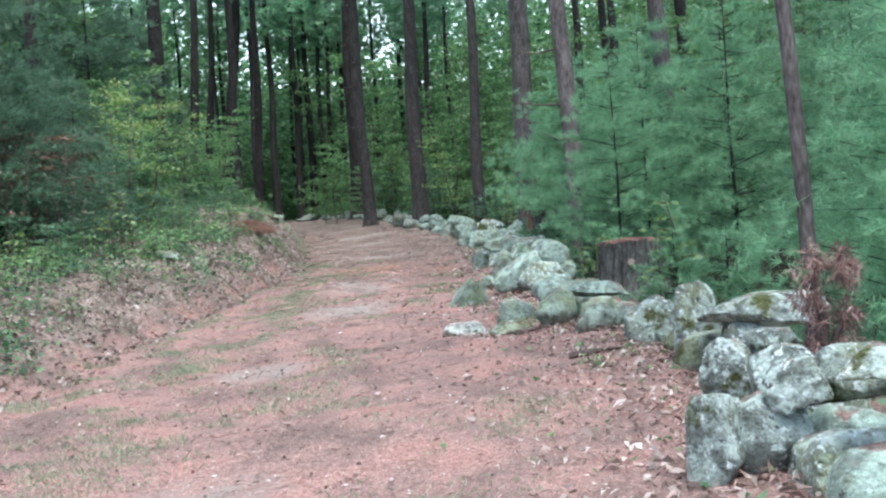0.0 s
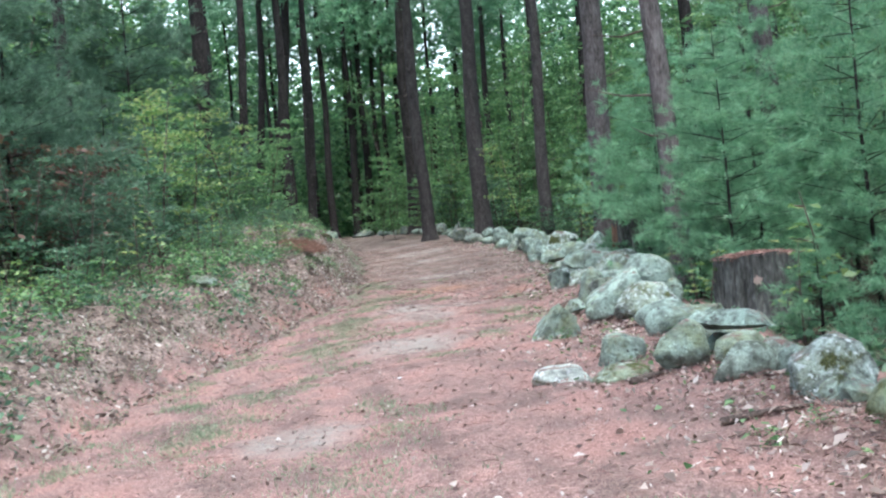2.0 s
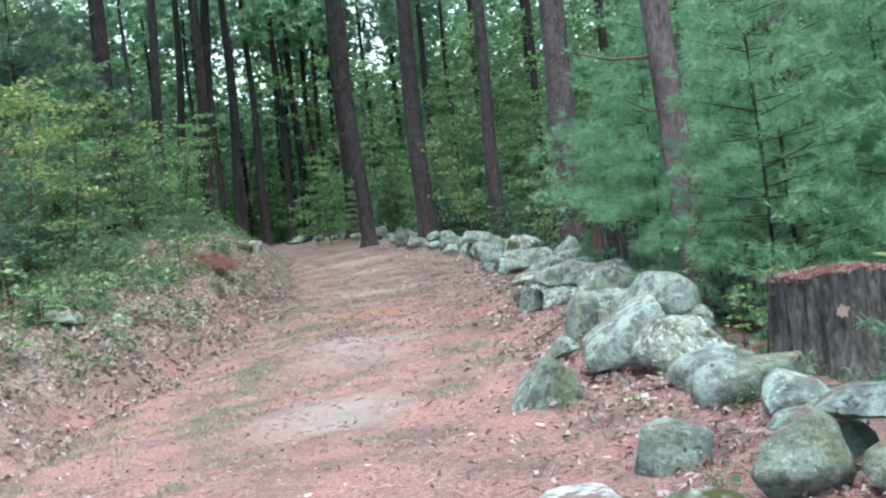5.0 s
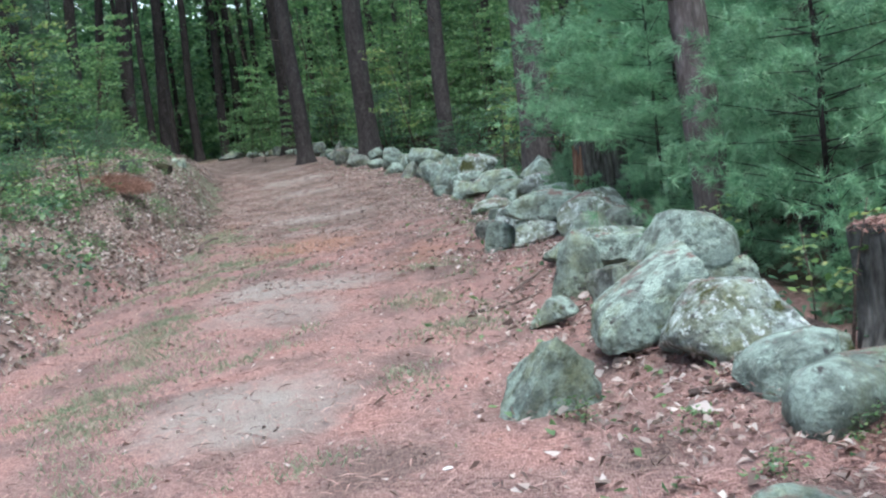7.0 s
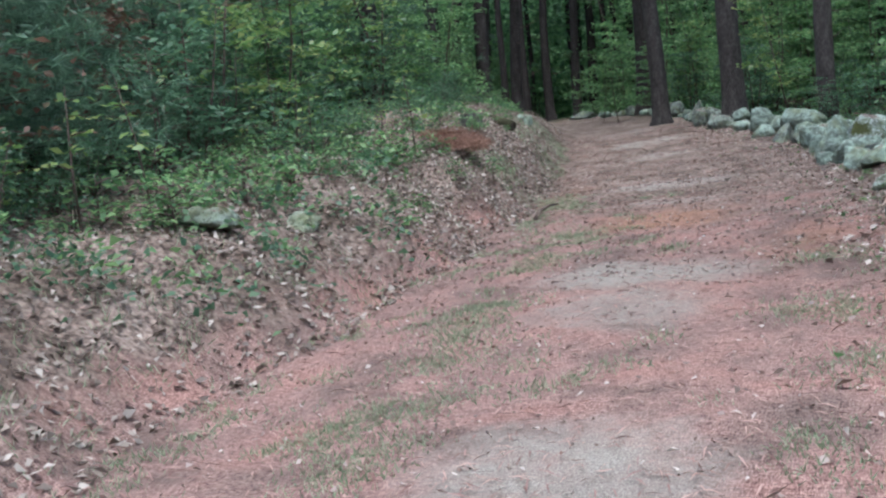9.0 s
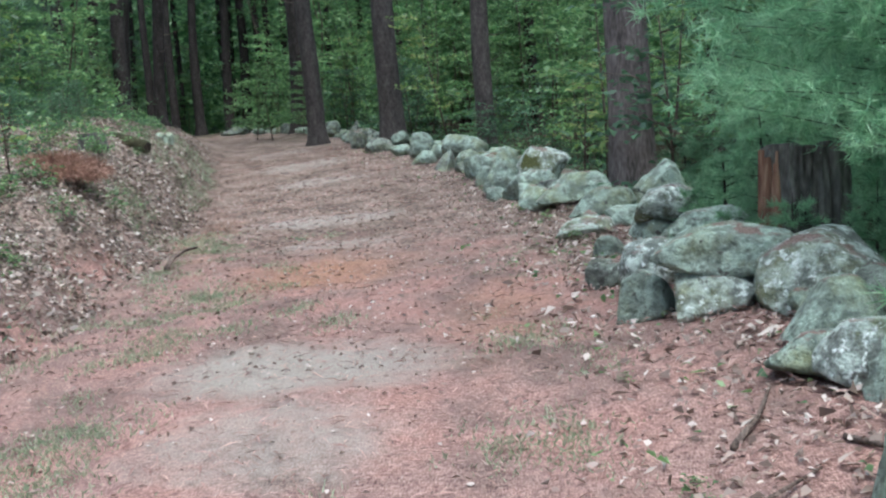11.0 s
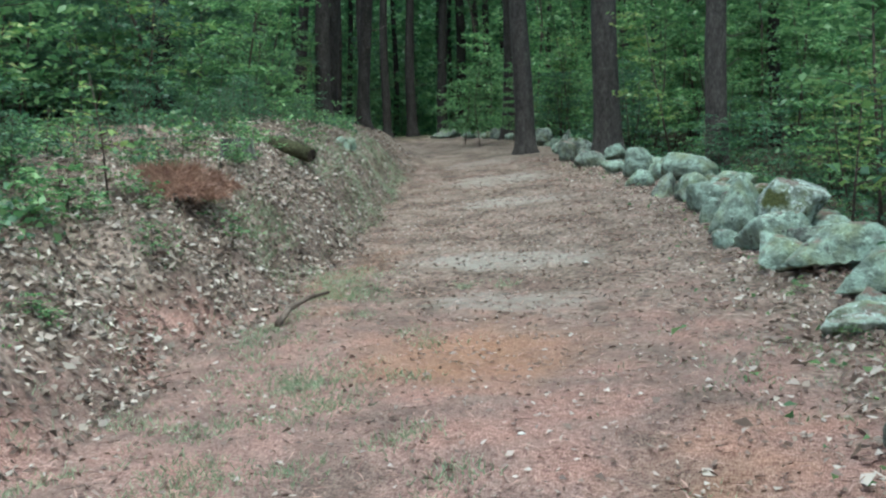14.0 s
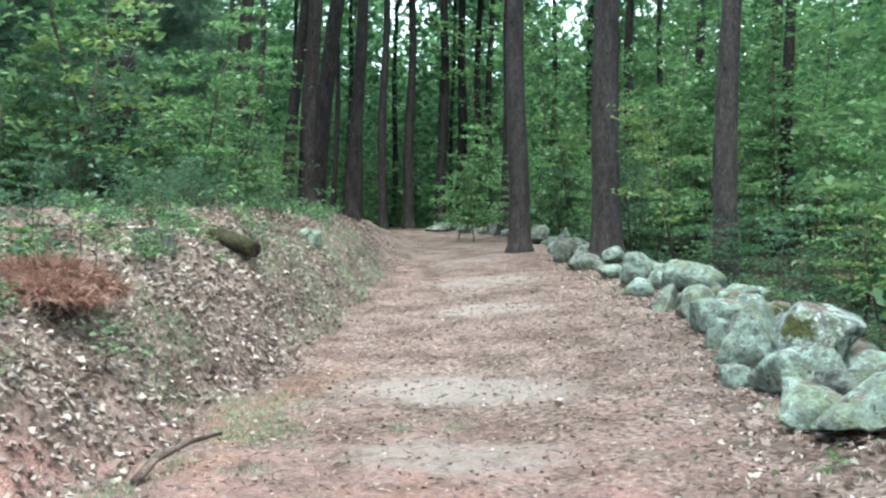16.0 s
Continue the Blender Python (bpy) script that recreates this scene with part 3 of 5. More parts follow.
stone("wedge", 0.70, 3.95, 0, 0.50, 0.44, 0.40, -8)
stone("dome", 1.70, 4.38, 0, 0.80, 0.62, 0.44, -8, STONE_LICHEN)
stone("long", 1.38, 4.85, 0.16, 0.80, 0.50, 0.30, 12, tilt=-33)
stone("block", 1.22, 5.25, 0.05, 0.40, 0.40, 0.42, 30, STONE_DARK)
stone("dome", 1.68, 5.80, 0.24, 0.80, 0.60, 0.42, 12)
stone("block", 1.75, 5.75, 0.0, 0.62, 0.5, 0.36, 20)
stone("pillar", 0.98, 6.50, 0, 0.44, 0.36, 0.52, 6)
stone("low", 0.76, 5.80, 0, 0.34, 0.24, 0.22, 3, STONE)
stone("slab", 1.35, 6.9, 0.12, 0.6, 0.45, 0.26, -10)
stone("block", 1.30, 7.5, 0.0, 0.5, 0.42, 0.34, 15)
stone("dome", 1.22, 7.85, 0, 0.62, 0.46, 0.34, -14, STONE_LICHEN)
stone("dome", 1.16, 8.45, 0.05, 0.52, 0.42, 0.34, -30)
stone("low", 1.02, 8.12, 0, 0.55, 0.4, 0.22, -10, STONE)
stone("slab", 1.48, 8.75, 0.16, 0.48, 0.36, 0.24, 30, STONE_DARK)
stone("round", 1.27, 9.15, 0.02, 0.72, 0.58, 0.50, -10, STONE_LICHEN)
stone("long", 0.78, 9.50, 0.20, 0.82, 0.50, 0.31, -6)
stone("block", 0.72, 9.36, -0.02, 0.48, 0.40, 0.27, -12, STONE_LICHEN)
stone("pillar", 0.33, 9.62, 0, 0.34, 0.30, 0.32, -12)
stone("round", 0.47, 10.45, 0.0, 0.46, 0.42, 0.38, 3, STONE_LICHEN)
stone("low", 0.17, 10.75, 0, 0.32, 0.25, 0.22, -7, STONE_DARK)
stone("slab", 0.90, 10.75, 0.26, 0.54, 0.42, 0.24, -9)
stone("block", 0.92, 10.7, 0.0, 0.48, 0.42, 0.32, 14)
stone("round", 0.24, 11.70, 0, 0.27, 0.22, 0.18, -9)
stone("round", 0.74, 12.00, 0.20, 0.52, 0.42, 0.32, -7, STONE_LICHEN)
stone("block", 0.70, 12.1, 0.0, 0.5, 0.4, 0.26, 20)
stone("point", 0.76, 12.45, 0.40, 0.46, 0.36, 0.30, 10)
stone("block", 0.74, 12.5, 0.0, 0.5, 0.4, 0.42, -10)
stone("low", 0.10, 12.9, 0, 0.52, 0.32, 0.22, -4, STONE_LICHEN)
stone("slab", 0.32, 14.0, 0.06, 0.68, 0.46, 0.28, -3)
stone("round", 0.16, 13.35, 0, 0.34, 0.28, 0.24, 40)
stone("slab", 0.02, 15.0, 0.08, 0.84, 0.55, 0.34, 6)
stone("block", -0.34, 15.3, 0, 0.44, 0.36, 0.34, 0)
stone("round", 1.45, 2.06, 0, 0.41, 0.31, 0.29, 1)
stone("flat", 0.98, 1.35, 0, 0.46, 0.46, 0.14, 5)
stone("round", 1.94, 1.19, 0, 0.42, 0.36, 0.40, -4)
stone("slab", 2.36, 1.50, 0.25, 0.65, 0.49, 0.17, -7)
stone("block", 2.15, 3.36, 0, 0.48, 0.36, 0.26, -8)
stone("low", 1.47, 1.08, 0, 0.50, 0.30, 0.16, 0)
stone("low", 2.37, 0.49, 0, 0.46, 0.28, 0.27, -8)
stone("point", -0.82, 17.75, 0, 0.66, 0.52, 0.62, 0)
stone("lean", -0.28, 17.45, 0.05, 0.72, 0.52, 0.54, -10, STONE_LICHEN)
stone("slab", -0.42, 16.65, 0.04, 0.74, 0.50, 0.34, 6)
stone("low", -0.88, 16.95, 0, 0.28, 0.22, 0.20, 30, STONE)
stone("block", -0.12, 16.1, 0, 0.45, 0.4, 0.3, 35, STONE_DARK)
stone("round", -1.22, 20.0, 0.02, 0.66, 0.5, 0.36, -5)
stone("pillar", -1.12, 19.05, 0, 0.36, 0.32, 0.34, 3)
stone("block", -0.75, 18.6, 0.05, 0.5, 0.42, 0.36, 25, STONE_DARK)
stone("dome", -1.75, 23.7, 0.05, 0.92, 0.66, 0.48, 5)
stone("round", -1.58, 22.3, 0, 0.46, 0.4, 0.32, 40)
stone("dome", -2.75, 25.1, 0.1, 0.56, 0.45, 0.50, 7)
stone("low", -2.62, 24.1, 0, 0.50, 0.4, 0.30, 7, STONE)
stone("wedge", -1.98, 22.2, 0, 0.42, 0.36, 0.40, 26, STONE_DARK)
stone("low", -1.55, 21.2, 0, 0.46, 0.3, 0.22, 10, STONE_DARK)
stone("dome", -2.3, 24.8, 0, 0.5, 0.45, 0.36, 60)
stone("low", -3.45, 27.0, 0, 0.52, 0.40, 0.28, 7, STONE)
stone("dome", -4.15, 28.4, 0, 0.72, 0.50, 0.36, 4, STONE_DARK)
stone("round", -3.7, 28.9, 0.05, 0.5, 0.42, 0.38, 70)
stone("pillar", -5.05, 30.5, 0, 0.42, 0.36, 0.5, 9, STONE_DARK)
stone("low", -4.7, 31.6, 0, 0.6, 0.44, 0.34, 9, STONE_DARK)
stone("round", -5.10, 32.40, 0, 0.61, 0.46, 0.44, 11, STONE_DARK)
stone("point", -5.57, 32.76, 0.05, 0.58, 0.44, 0.58, 12, STONE_DARK)
stone("block", -6.90, 36.73, 0, 0.56, 0.42, 0.57, 13, STONE_DARK)
stone("dome", -13.16, 47.18, 0, 1.25, 0.9, 0.38, 18, STONE_DARK)
stone("low", -11.53, 45.64, 0, 0.72, 0.43, 0.29, 16, STONE_DARK)
stone("block", -9.75, 42.99, 0, 0.82, 0.61, 0.42, 15, STONE_DARK)
stone("block", 2.84, -0.19, 0, 0.50, 0.40, 0.45, 12, STONE_LICHEN)
stone("block", 3.08, -1.65, 0.05, 0.36, 0.34, 0.58, -15, STONE_LICHEN)
stone("slab", 3.46, -2.32, 0.42, 0.85, 0.60, 0.22, -8, STONE_LICHEN)
stone("block", 3.40, -2.30, 0.0, 0.60, 0.50, 0.45, 10, STONE_LICHEN)
stone("block", 3.07, -3.56, 0.12, 0.30, 0.28, 0.38, -16, STONE_LICHEN)
stone("slab", 3.29, -3.36, 0.40, 0.42, 0.32, 0.15, -8, STONE_LICHEN)
stone("block", 3.30, -4.04, 0.26, 0.38, 0.32, 0.28, 19, STONE_LICHEN)
stone("block", 2.86, -4.66, 0, 0.30, 0.34, 0.44, -20, STONE_LICHEN)
stone("block", 3.08, -4.62, 0, 0.38, 0.34, 0.43, 12, STONE_LICHEN)
stone("block", 3.24, -4.70, 0.32, 0.30, 0.26, 0.24, -10, STONE_LICHEN)
stone("slab", 3.55, -4.45, 0.30, 0.42, 0.36, 0.28, -12, STONE_LICHEN)
stone("block", 3.40, -4.85, 0, 0.52, 0.42, 0.28, 24, STONE_LICHEN)
stone("slab", 3.55, -5.10, 0.55, 0.40, 0.30, 0.13, -14, STONE_LICHEN)
stone("block", 3.50, -3.60, 0.0, 0.55, 0.50, 0.40, 33, STONE_LICHEN)
stone("low", -5.05, 8.0, 0.0, 0.55, 0.35, 0.20, 10)
stone("round", -7.6, 23.3, -0.03, 0.40, 0.32, 0.26, 20)
stone("low", -4.92, 9.3, -0.05, 0.34, 0.28, 0.20, 50)



def infill():
    """The smaller stones heaped under and between the big ones."""
    r = np.random.default_rng(5)
    meshes = []
    for k in range(6):
        me = stone_mesh(("block", "round", "low")[k % 3], 0.34, 0.27, 0.22, 300 + k, 2)
        me.materials.append((STONE, STONE_MOSSY, STONE)[k % 3])
        meshes.append(me)
    for y in np.arange(-12, 46, 0.42):
        for _ in range(2):
            yy = y + r.uniform(-0.2, 0.2)
            x = wall_line(yy) + r.uniform(0.15, 0.65)
            ob = new("stone", meshes[r.integers(6)])
            s = r.uniform(0.7, 1.5)
            ob.matrix_world = pose(x, yy, ground_at(x, yy) - 0.04, r.uniform(-12, 12), r.uniform(-12, 12), r.uniform(0, 360)) @ Matrix.Diagonal((s, s, s, 1))
            tagged(ob, "small grey fieldstone heaped in the dry stone wall", "stone", "stones of the dry wall")


infill()


# ---- trees ----
def trunk_mesh(height_m, radius, lean, seed, mat, sides=18):
    r = np.random.default_rng(seed)
    zs = np.concatenate([[-0.3, 0, 0.12, 0.3, 0.6], np.linspace(1.2, height_m, 16)])
    pts, rad = [], []
    for z in zs:
        s = max(z, 0) / height_m
        pts.append((lean[0] * z + 0.05 * np.sin(z * 0.7 + seed), lean[1] * z + 0.05 * np.cos(z * 0.5 + seed), z))
        flare = 1 + 0.45 * np.exp(-max(z, 0) / 0.22)
        rad.append(radius * flare * (1 - 0.72 * s))
    v, f = tube(pts, rad, sides, 0.03, r, 0.025)
    return mesh_of("trunk", v, f, mat, True), pts


TWIGS = []
for k in range(5):
    rr = np.random.default_rng(600 + k)
    v, f = tube([(0, 0, 0), (0.5, 0.05 * rr.normal(), -0.04), (1.0, 0.1 * rr.normal(), 0.06)], [0.022, 0.014, 0.004], 5)
    TWIGS.append(mesh_of("limb", v, f, TWIG, True))


def add_limbs(root, pts, seed, count, low, high, length):
    """Dead stubs and thin limbs standing out of a trunk."""
    r = np.random.default_rng(seed)
    pts = np.asarray(pts)
    for _ in range(count):
        z = r.uniform(low, high)
        base = [np.interp(z, pts[:, 2], pts[:, k]) for k in range(3)]
        ob = part("limb", TWIGS[r.integers(5)], root)
        s = length * r.uniform(0.3, 1.0)
        ob.matrix_basis = pose(*base, 0, -r.uniform(-10, 20), r.uniform(0, 360)) @ Matrix.Diagonal((s, 1, 1, 1))


def needle_tufts(centres, dirs, length, per, r, width=0.006):
    """Sprays of thin needles, pointing along dirs and outwards."""
    c = np.repeat(centres, per, 0)
    d = unit(np.repeat(dirs, per, 0) * 0.7 + r.normal(0, 0.62, (len(c), 3)))
    ln = (length * r.uniform(0.7, 1.2, len(c)))[:, None]
    side = unit(np.cross(d, r.normal(0, 1, (len(c), 3)))) * width
    start = c + r.normal(0, 0.012, c.shape)
    return np.stack([start - side, start + side, start + d * ln], 1)


def pine_crown(height_m, seed, low, reach):
    r = np.random.default_rng(seed)
    tris = []
    n = 260
    z = r.uniform(low, height_m, n)
    a = r.uniform(0, 2 * np.pi, n)
    rad = reach * np.sqrt(r.uniform(0.02, 1, n)) * (1.05 - 0.75 * (z - low) / (height_m - low))
    c = np.stack([rad * np.cos(a), rad * np.sin(a), z + r.normal(0, 0.2, n)], -1)
    d = unit(np.stack([np.cos(a), np.sin(a), r.normal(0.2, 0.3, n)], -1))
    tris.append(needle_tufts(c, d, 0.55, 9, r, 0.05))
    return tris_mesh("crown", np.concatenate(tris), NEEDLE)


tree_count = 0


def pine(x, y, radius, height_m=19.0, lean=(0.0, 0.0), mat=None, low=10.0, label="", stubs=8):
    global tree_count
    tree_count += 1
    root = new("pine_tree")
    root.matrix_world = pose(x, y, ground_at(x, y))
    me, pts = trunk_mesh(height_m, radius, lean, tree_count, mat or BARK)
    part("trunk", me, root)
    add_limbs(root, pts, 50 + tree_count, stubs, 2.0, low + 2, 1.1)
    cr = part("crown", pine_crown(height_m, 80 + tree_count % 5, low, 2.4), root, "dark green needle crown")
    cr.location = (lean[0] * height_m * 0.6, lean[1] * height_m * 0.6, 0)
    return tagged(root, label or "tall straight pine tree with dark furrowed bark", "tree", "tall pines of the wood")


pine(-6.95, 34.3, 0.27, 20, (-0.02, 0.0), BARK, label="leaning slim pine standing at the track's edge by the wall")
pine(-4.15, 30.6, 0.32, 22, (0.0, 0.0), BARK, label="thick straight pine standing behind the dry stone wall")
pine(-1.53, 27.6, 0.22, 19, (0.01, 0.0), BARK)
pine(0.88, 16.3, 0.28, 20, (-0.005, 0.0), BARK_GREY, label="stout grey-barked pine standing close behind the dry stone wall")
pine(2.24, 7.6, 0.16, 17, (-0.06, 0.02), BARK_GREY, label="leaning grey pine among young pines behind the wall")
pine(3.95, 11.2, 0.2, 18, (-0.02, 0.0), BARK_GREY)
pine(3.92, -1.5, 0.065, 11, (-0.02, 0.0), BARK_GREY, 7.5, "slim grey young pine standing behind the dry stone wall", 3)
pine(-14.7, 38.9, 0.29, 20, (0.09, 0.0), BARK_DARK, label="large dark tree leaning out over the wooded bank")
pine(-15.5, 38.6, 0.2, 19, (0.06, 0.0), BARK_DARK)
pine(-12.0, 24.7, 0.30, 19, (0.0, 0.0), BARK_DARK)
pine(-12.5, 25.3, 0.2, 19, (0.03, 0.0), BARK_DARK)
pine(-9.13, 42.2, 0.40, 23, (0.0, 0.0), BARK_DARK, 11, "massive dark pine standing behind the end of the wall")
for x, y, radius, lean in ((-17.9, 50.2, 0.19, 0.004), (-17.0, 50.8, 0.21, 0.0), (-16.2, 52.0, 0.24, -0.004), (-14.9, 52.6, 0.25, 0.0), (-14.6, 54.5, 0.26, -0.005),
                           (-14.0, 55.0, 0.2, 0.0), (-13.2, 54.0, 0.18, 0.004), (-12.8, 55.8, 0.2, 0.0), (-13.3, 31.5, 0.2, 0.02), (-12.4, 33.5, 0.22, 0.01), (-12.2, 36.0, 0.2, 0.025),
                           (-9.0, 56.0, 0.2, 0.0), (-6.4, 50.0, 0.22, 0.0), (-3.2, 44.0, 0.2, 0.0), (-0.5, 38.5, 0.18, 0.01), (2.2, 33.0, 0.2, 0.0), (3.4, 26.0, 0.17, 0.0),
                           (5.2, 21.0, 0.2, 0.0), (3.0, 18.5, 0.12, 0.0),
                           (-23.5, 49.0, 0.15, 0.004), (-22.1, 52.5, 0.13, -0.006), (-21.2, 47.5, 0.16, 0.0), (-20.2, 54.5, 0.14, 0.006), (-19.3, 51.0, 0.13, 0.0), (-18.4, 56.0, 0.15, -0.004),
                           (-16.6, 57.5, 0.13, 0.005), (-15.6, 56.2, 0.12, 0.0), (-11.0, 57.5, 0.14, 0.0), (-10.2, 53.5, 0.13, 0.004), (-7.6, 54.5, 0.14, -0.004), (-5.0, 48.0, 0.12, 0.0)):
    pine(x, y, radius, 20, (lean, 0.0), BARK_DARK, 11)


def wood_around():
    """More pines on all sides, behind the first ones and behind the start of the walk."""
    r = np.random.default_rng(13)
    made = 0
    while made < 46:
        x, y = r.uniform(-38, 26), r.uniform(-26, 62)
        if edge(y) - 6 < x < wall_line(y) + 5.5 or (2 < x < 17 and -17 < y < 9):
            continue
        pine(x, y, r.uniform(0.13, 0.27), r.uniform(16, 22), (r.normal(0, 0.012), r.normal(0, 0.012)), (BARK, BARK_DARK, BARK_DARK)[made % 3], r.uniform(8, 11), stubs=6)
        made += 1


wood_around()



# ---- undergrowth ----
def leafy_sapling(name, height_m, spread_m, count, size, mat, seed, base=0.12, label="", clumps=9, stems=1):
    """Thin stems with tiers of flat leaf sprays."""
    r = np.random.default_rng(seed)
    root = new(name)
    shapes, centres = [], []
    for s in range(stems):
        tip = np.array([r.normal(0, 0.12), r.normal(0, 0.12), 1.0]) * height_m
        foot = np.array([r.normal(0, 0.06), r.normal(0, 0.06), -0.05]) * (stems > 1)
        shapes.append(tube([foot, foot + tip * 0.5 + r.normal(0, 0.03 * height_m, 3), foot + tip], [0.011 * height_m**0.6, 0.008 * height_m**0.6, 0.003], 6))
        for k in range(clumps):
            z = base + (1 - base) * (k + r.uniform(0, 0.8)) / clumps
            start = foot + tip * z
            a = r.uniform(0, 2 * np.pi)
            reach = spread_m * r.uniform(0.45, 1.0) * (1.1 - 0.6 * z)
            end = start + np.array([np.cos(a) * reach, np.sin(a) * reach, r.uniform(-0.05, 0.35) * reach])
            shapes.append(tube([start, (start + end) / 2 + (0, 0, 0.06 * reach), end], [0.008, 0.005, 0.002], 4))
            m = max(4, int(count / (clumps * stems)))
            t = r.uniform(0.2, 1.08, m)[:, None]
            c = start + (end - start) * t
            off = r.normal(0, 1, (m, 3)) * (0.24 * reach + 0.05) * (0.9, 0.9, 0.12)
            centres.append(c + off)
    v, f = join_shapes(shapes)
    tagged(part("stem", mesh_of("stem", v, f, TWIG, True), root), kind="stuff")
    part("crown", quads_mesh("crown", leaves(np.concatenate(centres), size, r), mat), root)
    return tagged(root, label, "seedling" if height_m < 1.2 else "bush" if height_m < 2 else "sapling")


def pine_sapling(height_m, reach, seed, label, whorls=9, low=0.10, mat=None):
    r = np.random.default_rng(seed)
    root = new("pine_sapling")
    shapes = [tube([(0, 0, -0.1), (0.03, 0.02, height_m * 0.5), (0, 0, height_m)], [0.032, 0.021, 0.005], 8)]
    tris = []
    for k in range(whorls):
        z = height_m * (low + (0.98 - low) * k / whorls)
        length = reach * (1.05 - 0.85 * (k / whorls) ** 1.2)
        for j in range(6):
            a = 2 * np.pi * (j + r.uniform(-0.3, 0.3)) / 6 + k * 0.5
            out = np.array([np.cos(a), np.sin(a), r.uniform(0.02, 0.35)])
            start = np.array([0, 0, z + r.normal(0, 0.06)])
            ln = length * r.uniform(0.7, 1.1)
            end = start + out * ln
            shapes.append(tube([start, (start + end) / 2, end], [0.007, 0.005, 0.002], 4))
            m = max(5, int(ln * 17))
            t = r.uniform(0.42, 1.05, m)[:, None]
            c = start + (end - start) * t + r.normal(0, 0.10 * ln, (m, 3)) * (1, 1, 0.4)
            d = unit(out + r.normal(0, 0.35, (m, 3)))
            tris.append(needle_tufts(c, d, 0.15, 20, r, 0.0055))
    v, f = join_shapes(shapes)
    tagged(part("stem", mesh_of("stem", v, f, BARK_DARK, True), root), kind="stuff")
    part("crown", tris_mesh("crown", np.concatenate(tris), mat or NEEDLE), root)
    return tagged(root, label, "sapling")


def plant(source, x, y, turn, size):
    m = pose(x, y, ground_at(x, y) - 0.03, 0, 0, turn)
    ob = copy_thing(source, m)
    ob.scale = (size, size, size)
    return ob


def undergrowth():
    r = np.random.default_rng(21)
    maples = [leafy_sapling("sapling", 3.6, 1.4, 800, 0.15, LEAF_GREEN, 400 + k, 0.10, "slender broadleaf sapling with flat green leaf sprays", 15) for k in range(4)]
    talls = [leafy_sapling("young_tree", 8.5, 2.6, 1500, 0.21, LEAF_GREEN, 410 + k, 0.10, "tall young broadleaf tree with tiers of green leaves", 24) for k in range(4)]
    yellows = [leafy_sapling("sapling", 3.2, 1.2, 480, 0.12, LEAF_YELLOW, 420 + k, 0.25, "slender sapling with yellowing leaf sprays", 11) for k in range(2)]
    dulls = [leafy_sapling("bush", 1.7, 0.95, 700, 0.095, LEAF_DULL, 440 + k, 0.05, "dense dull green shrub on the wooded bank", 9, 2) for k in range(3)]
    lows = [leafy_sapling("seedling", 0.5, 0.36, 110, 0.085, LEAF_GREEN, 460 + k, 0.15, "low green broadleaf seedling among dead leaves", 5, 2) for k in range(4)]
    browns = [leafy_sapling("shrub", 1.8, 0.8, 300, 0.09, LEAF_BROWN, 480, 0.25, "withered shrub with red-brown leaves", 9, 2)]
    pines = [pine_sapling(4.4, 1.7, 500 + k, "young white pine with soft blue-green needles", 12) for k in range(3)]
    shaded_conifers = [pine_sapling(4.6, 1.7, 550 + k, "young conifer with dull green needles darkened for the wood's shade", 13, 0.08, NEEDLE_SHADED) for k in range(2)]
    highs = [pine_sapling(4.2, 1.75, 540, "young white pine whose boughs hang over a stump", 10, 0.34)]
    smalls = [pine_sapling(1.6, 0.8, 520 + k, "small young pine with soft needles", 6) for k in range(2)]
    shoots = [leafy_sapling("seedling", 1.0, 0.26, 34, 0.10, LEAF_YELLOW, 490 + k, 0.35, "thin pale yellow-green seedling beside the stump", 5) for k in range(2)]
    for x, y, size in ((2.32, 4.55, 0.85), (2.22, 4.85, 0.7), (3.1, 3.15, 1.0), (3.5, 3.7, 1.5), (2.0, 6.2, 0.8), (1.2, 9.3, 0.5)):
        plant(shoots[0 if size > 0.8 else 1], x, y, 60 * size * x, size)
    plant(shoots[0], 0.22, 16.5, 40, 1.5)
    plant(yellows[0], 0.6, 18.1, 20, 0.62)
    plant(yellows[1], 0.5, 21.0, 80, 0.6)
    sources = shoots + maples + talls + yellows + dulls + lows + browns + pines + smalls + highs + shaded_conifers

    # Young pines behind the wall.
    for x, y, turn, size in ((2.75, 6.4, 0, 0.8), (3.3, 8.3, 70, 1.05), (4.6, 7.3, 140, 1.1), (3.6, 11.8, 200, 1.1),
                             (4.9, 10.4, 250, 1.1), (6.3, 4.4, 100, 0.95), (5.9, 2.2, 10, 0.75), (6.2, 6.2, 300, 1.15), (5.6, 0.4, 45, 0.9), (6.0, 12.6, 80, 1.2),
                             (2.3, 14.2, 20, 0.75), (3.6, 15.8, 160, 0.95), (4.9, -1.5, 60, 0.8), (6.6, 2.6, 190, 1.2), (7.4, 9.0, 90, 1.3)):
        plant(pines[int(turn) % 3], x, y, turn, size)
    plant(highs[0], 2.3, 10.25, 20, 1.0)
    plant(smalls[1], 1.2, 10.45, 100, 0.5)
    for x, y, size in ((1.28, 9.85, 0.42), (1.75, 9.7, 0.5), (2.05, 9.5, 0.62)):
        plant(smalls[0], x, y, 70 * x, size)
    plant(highs[0], 2.9, 12.6, 130, 0.9)
    plant(highs[0], 1.95, 9.3, 250, 0.72)
    for x, y in ((1.75, 10.9), (2.1, 8.1), (2.75, 5.7), (3.3, 3.4), (1.6, 12.4), (3.7, 1.4), (1.45, 13.5), (4.2, -0.6), (1.15, 11.6), (2.35, 7.2), (1.3, 15.2)):
        plant(smalls[r.integers(2)], x, y, r.uniform(0, 360), r.uniform(0.45, 0.75))
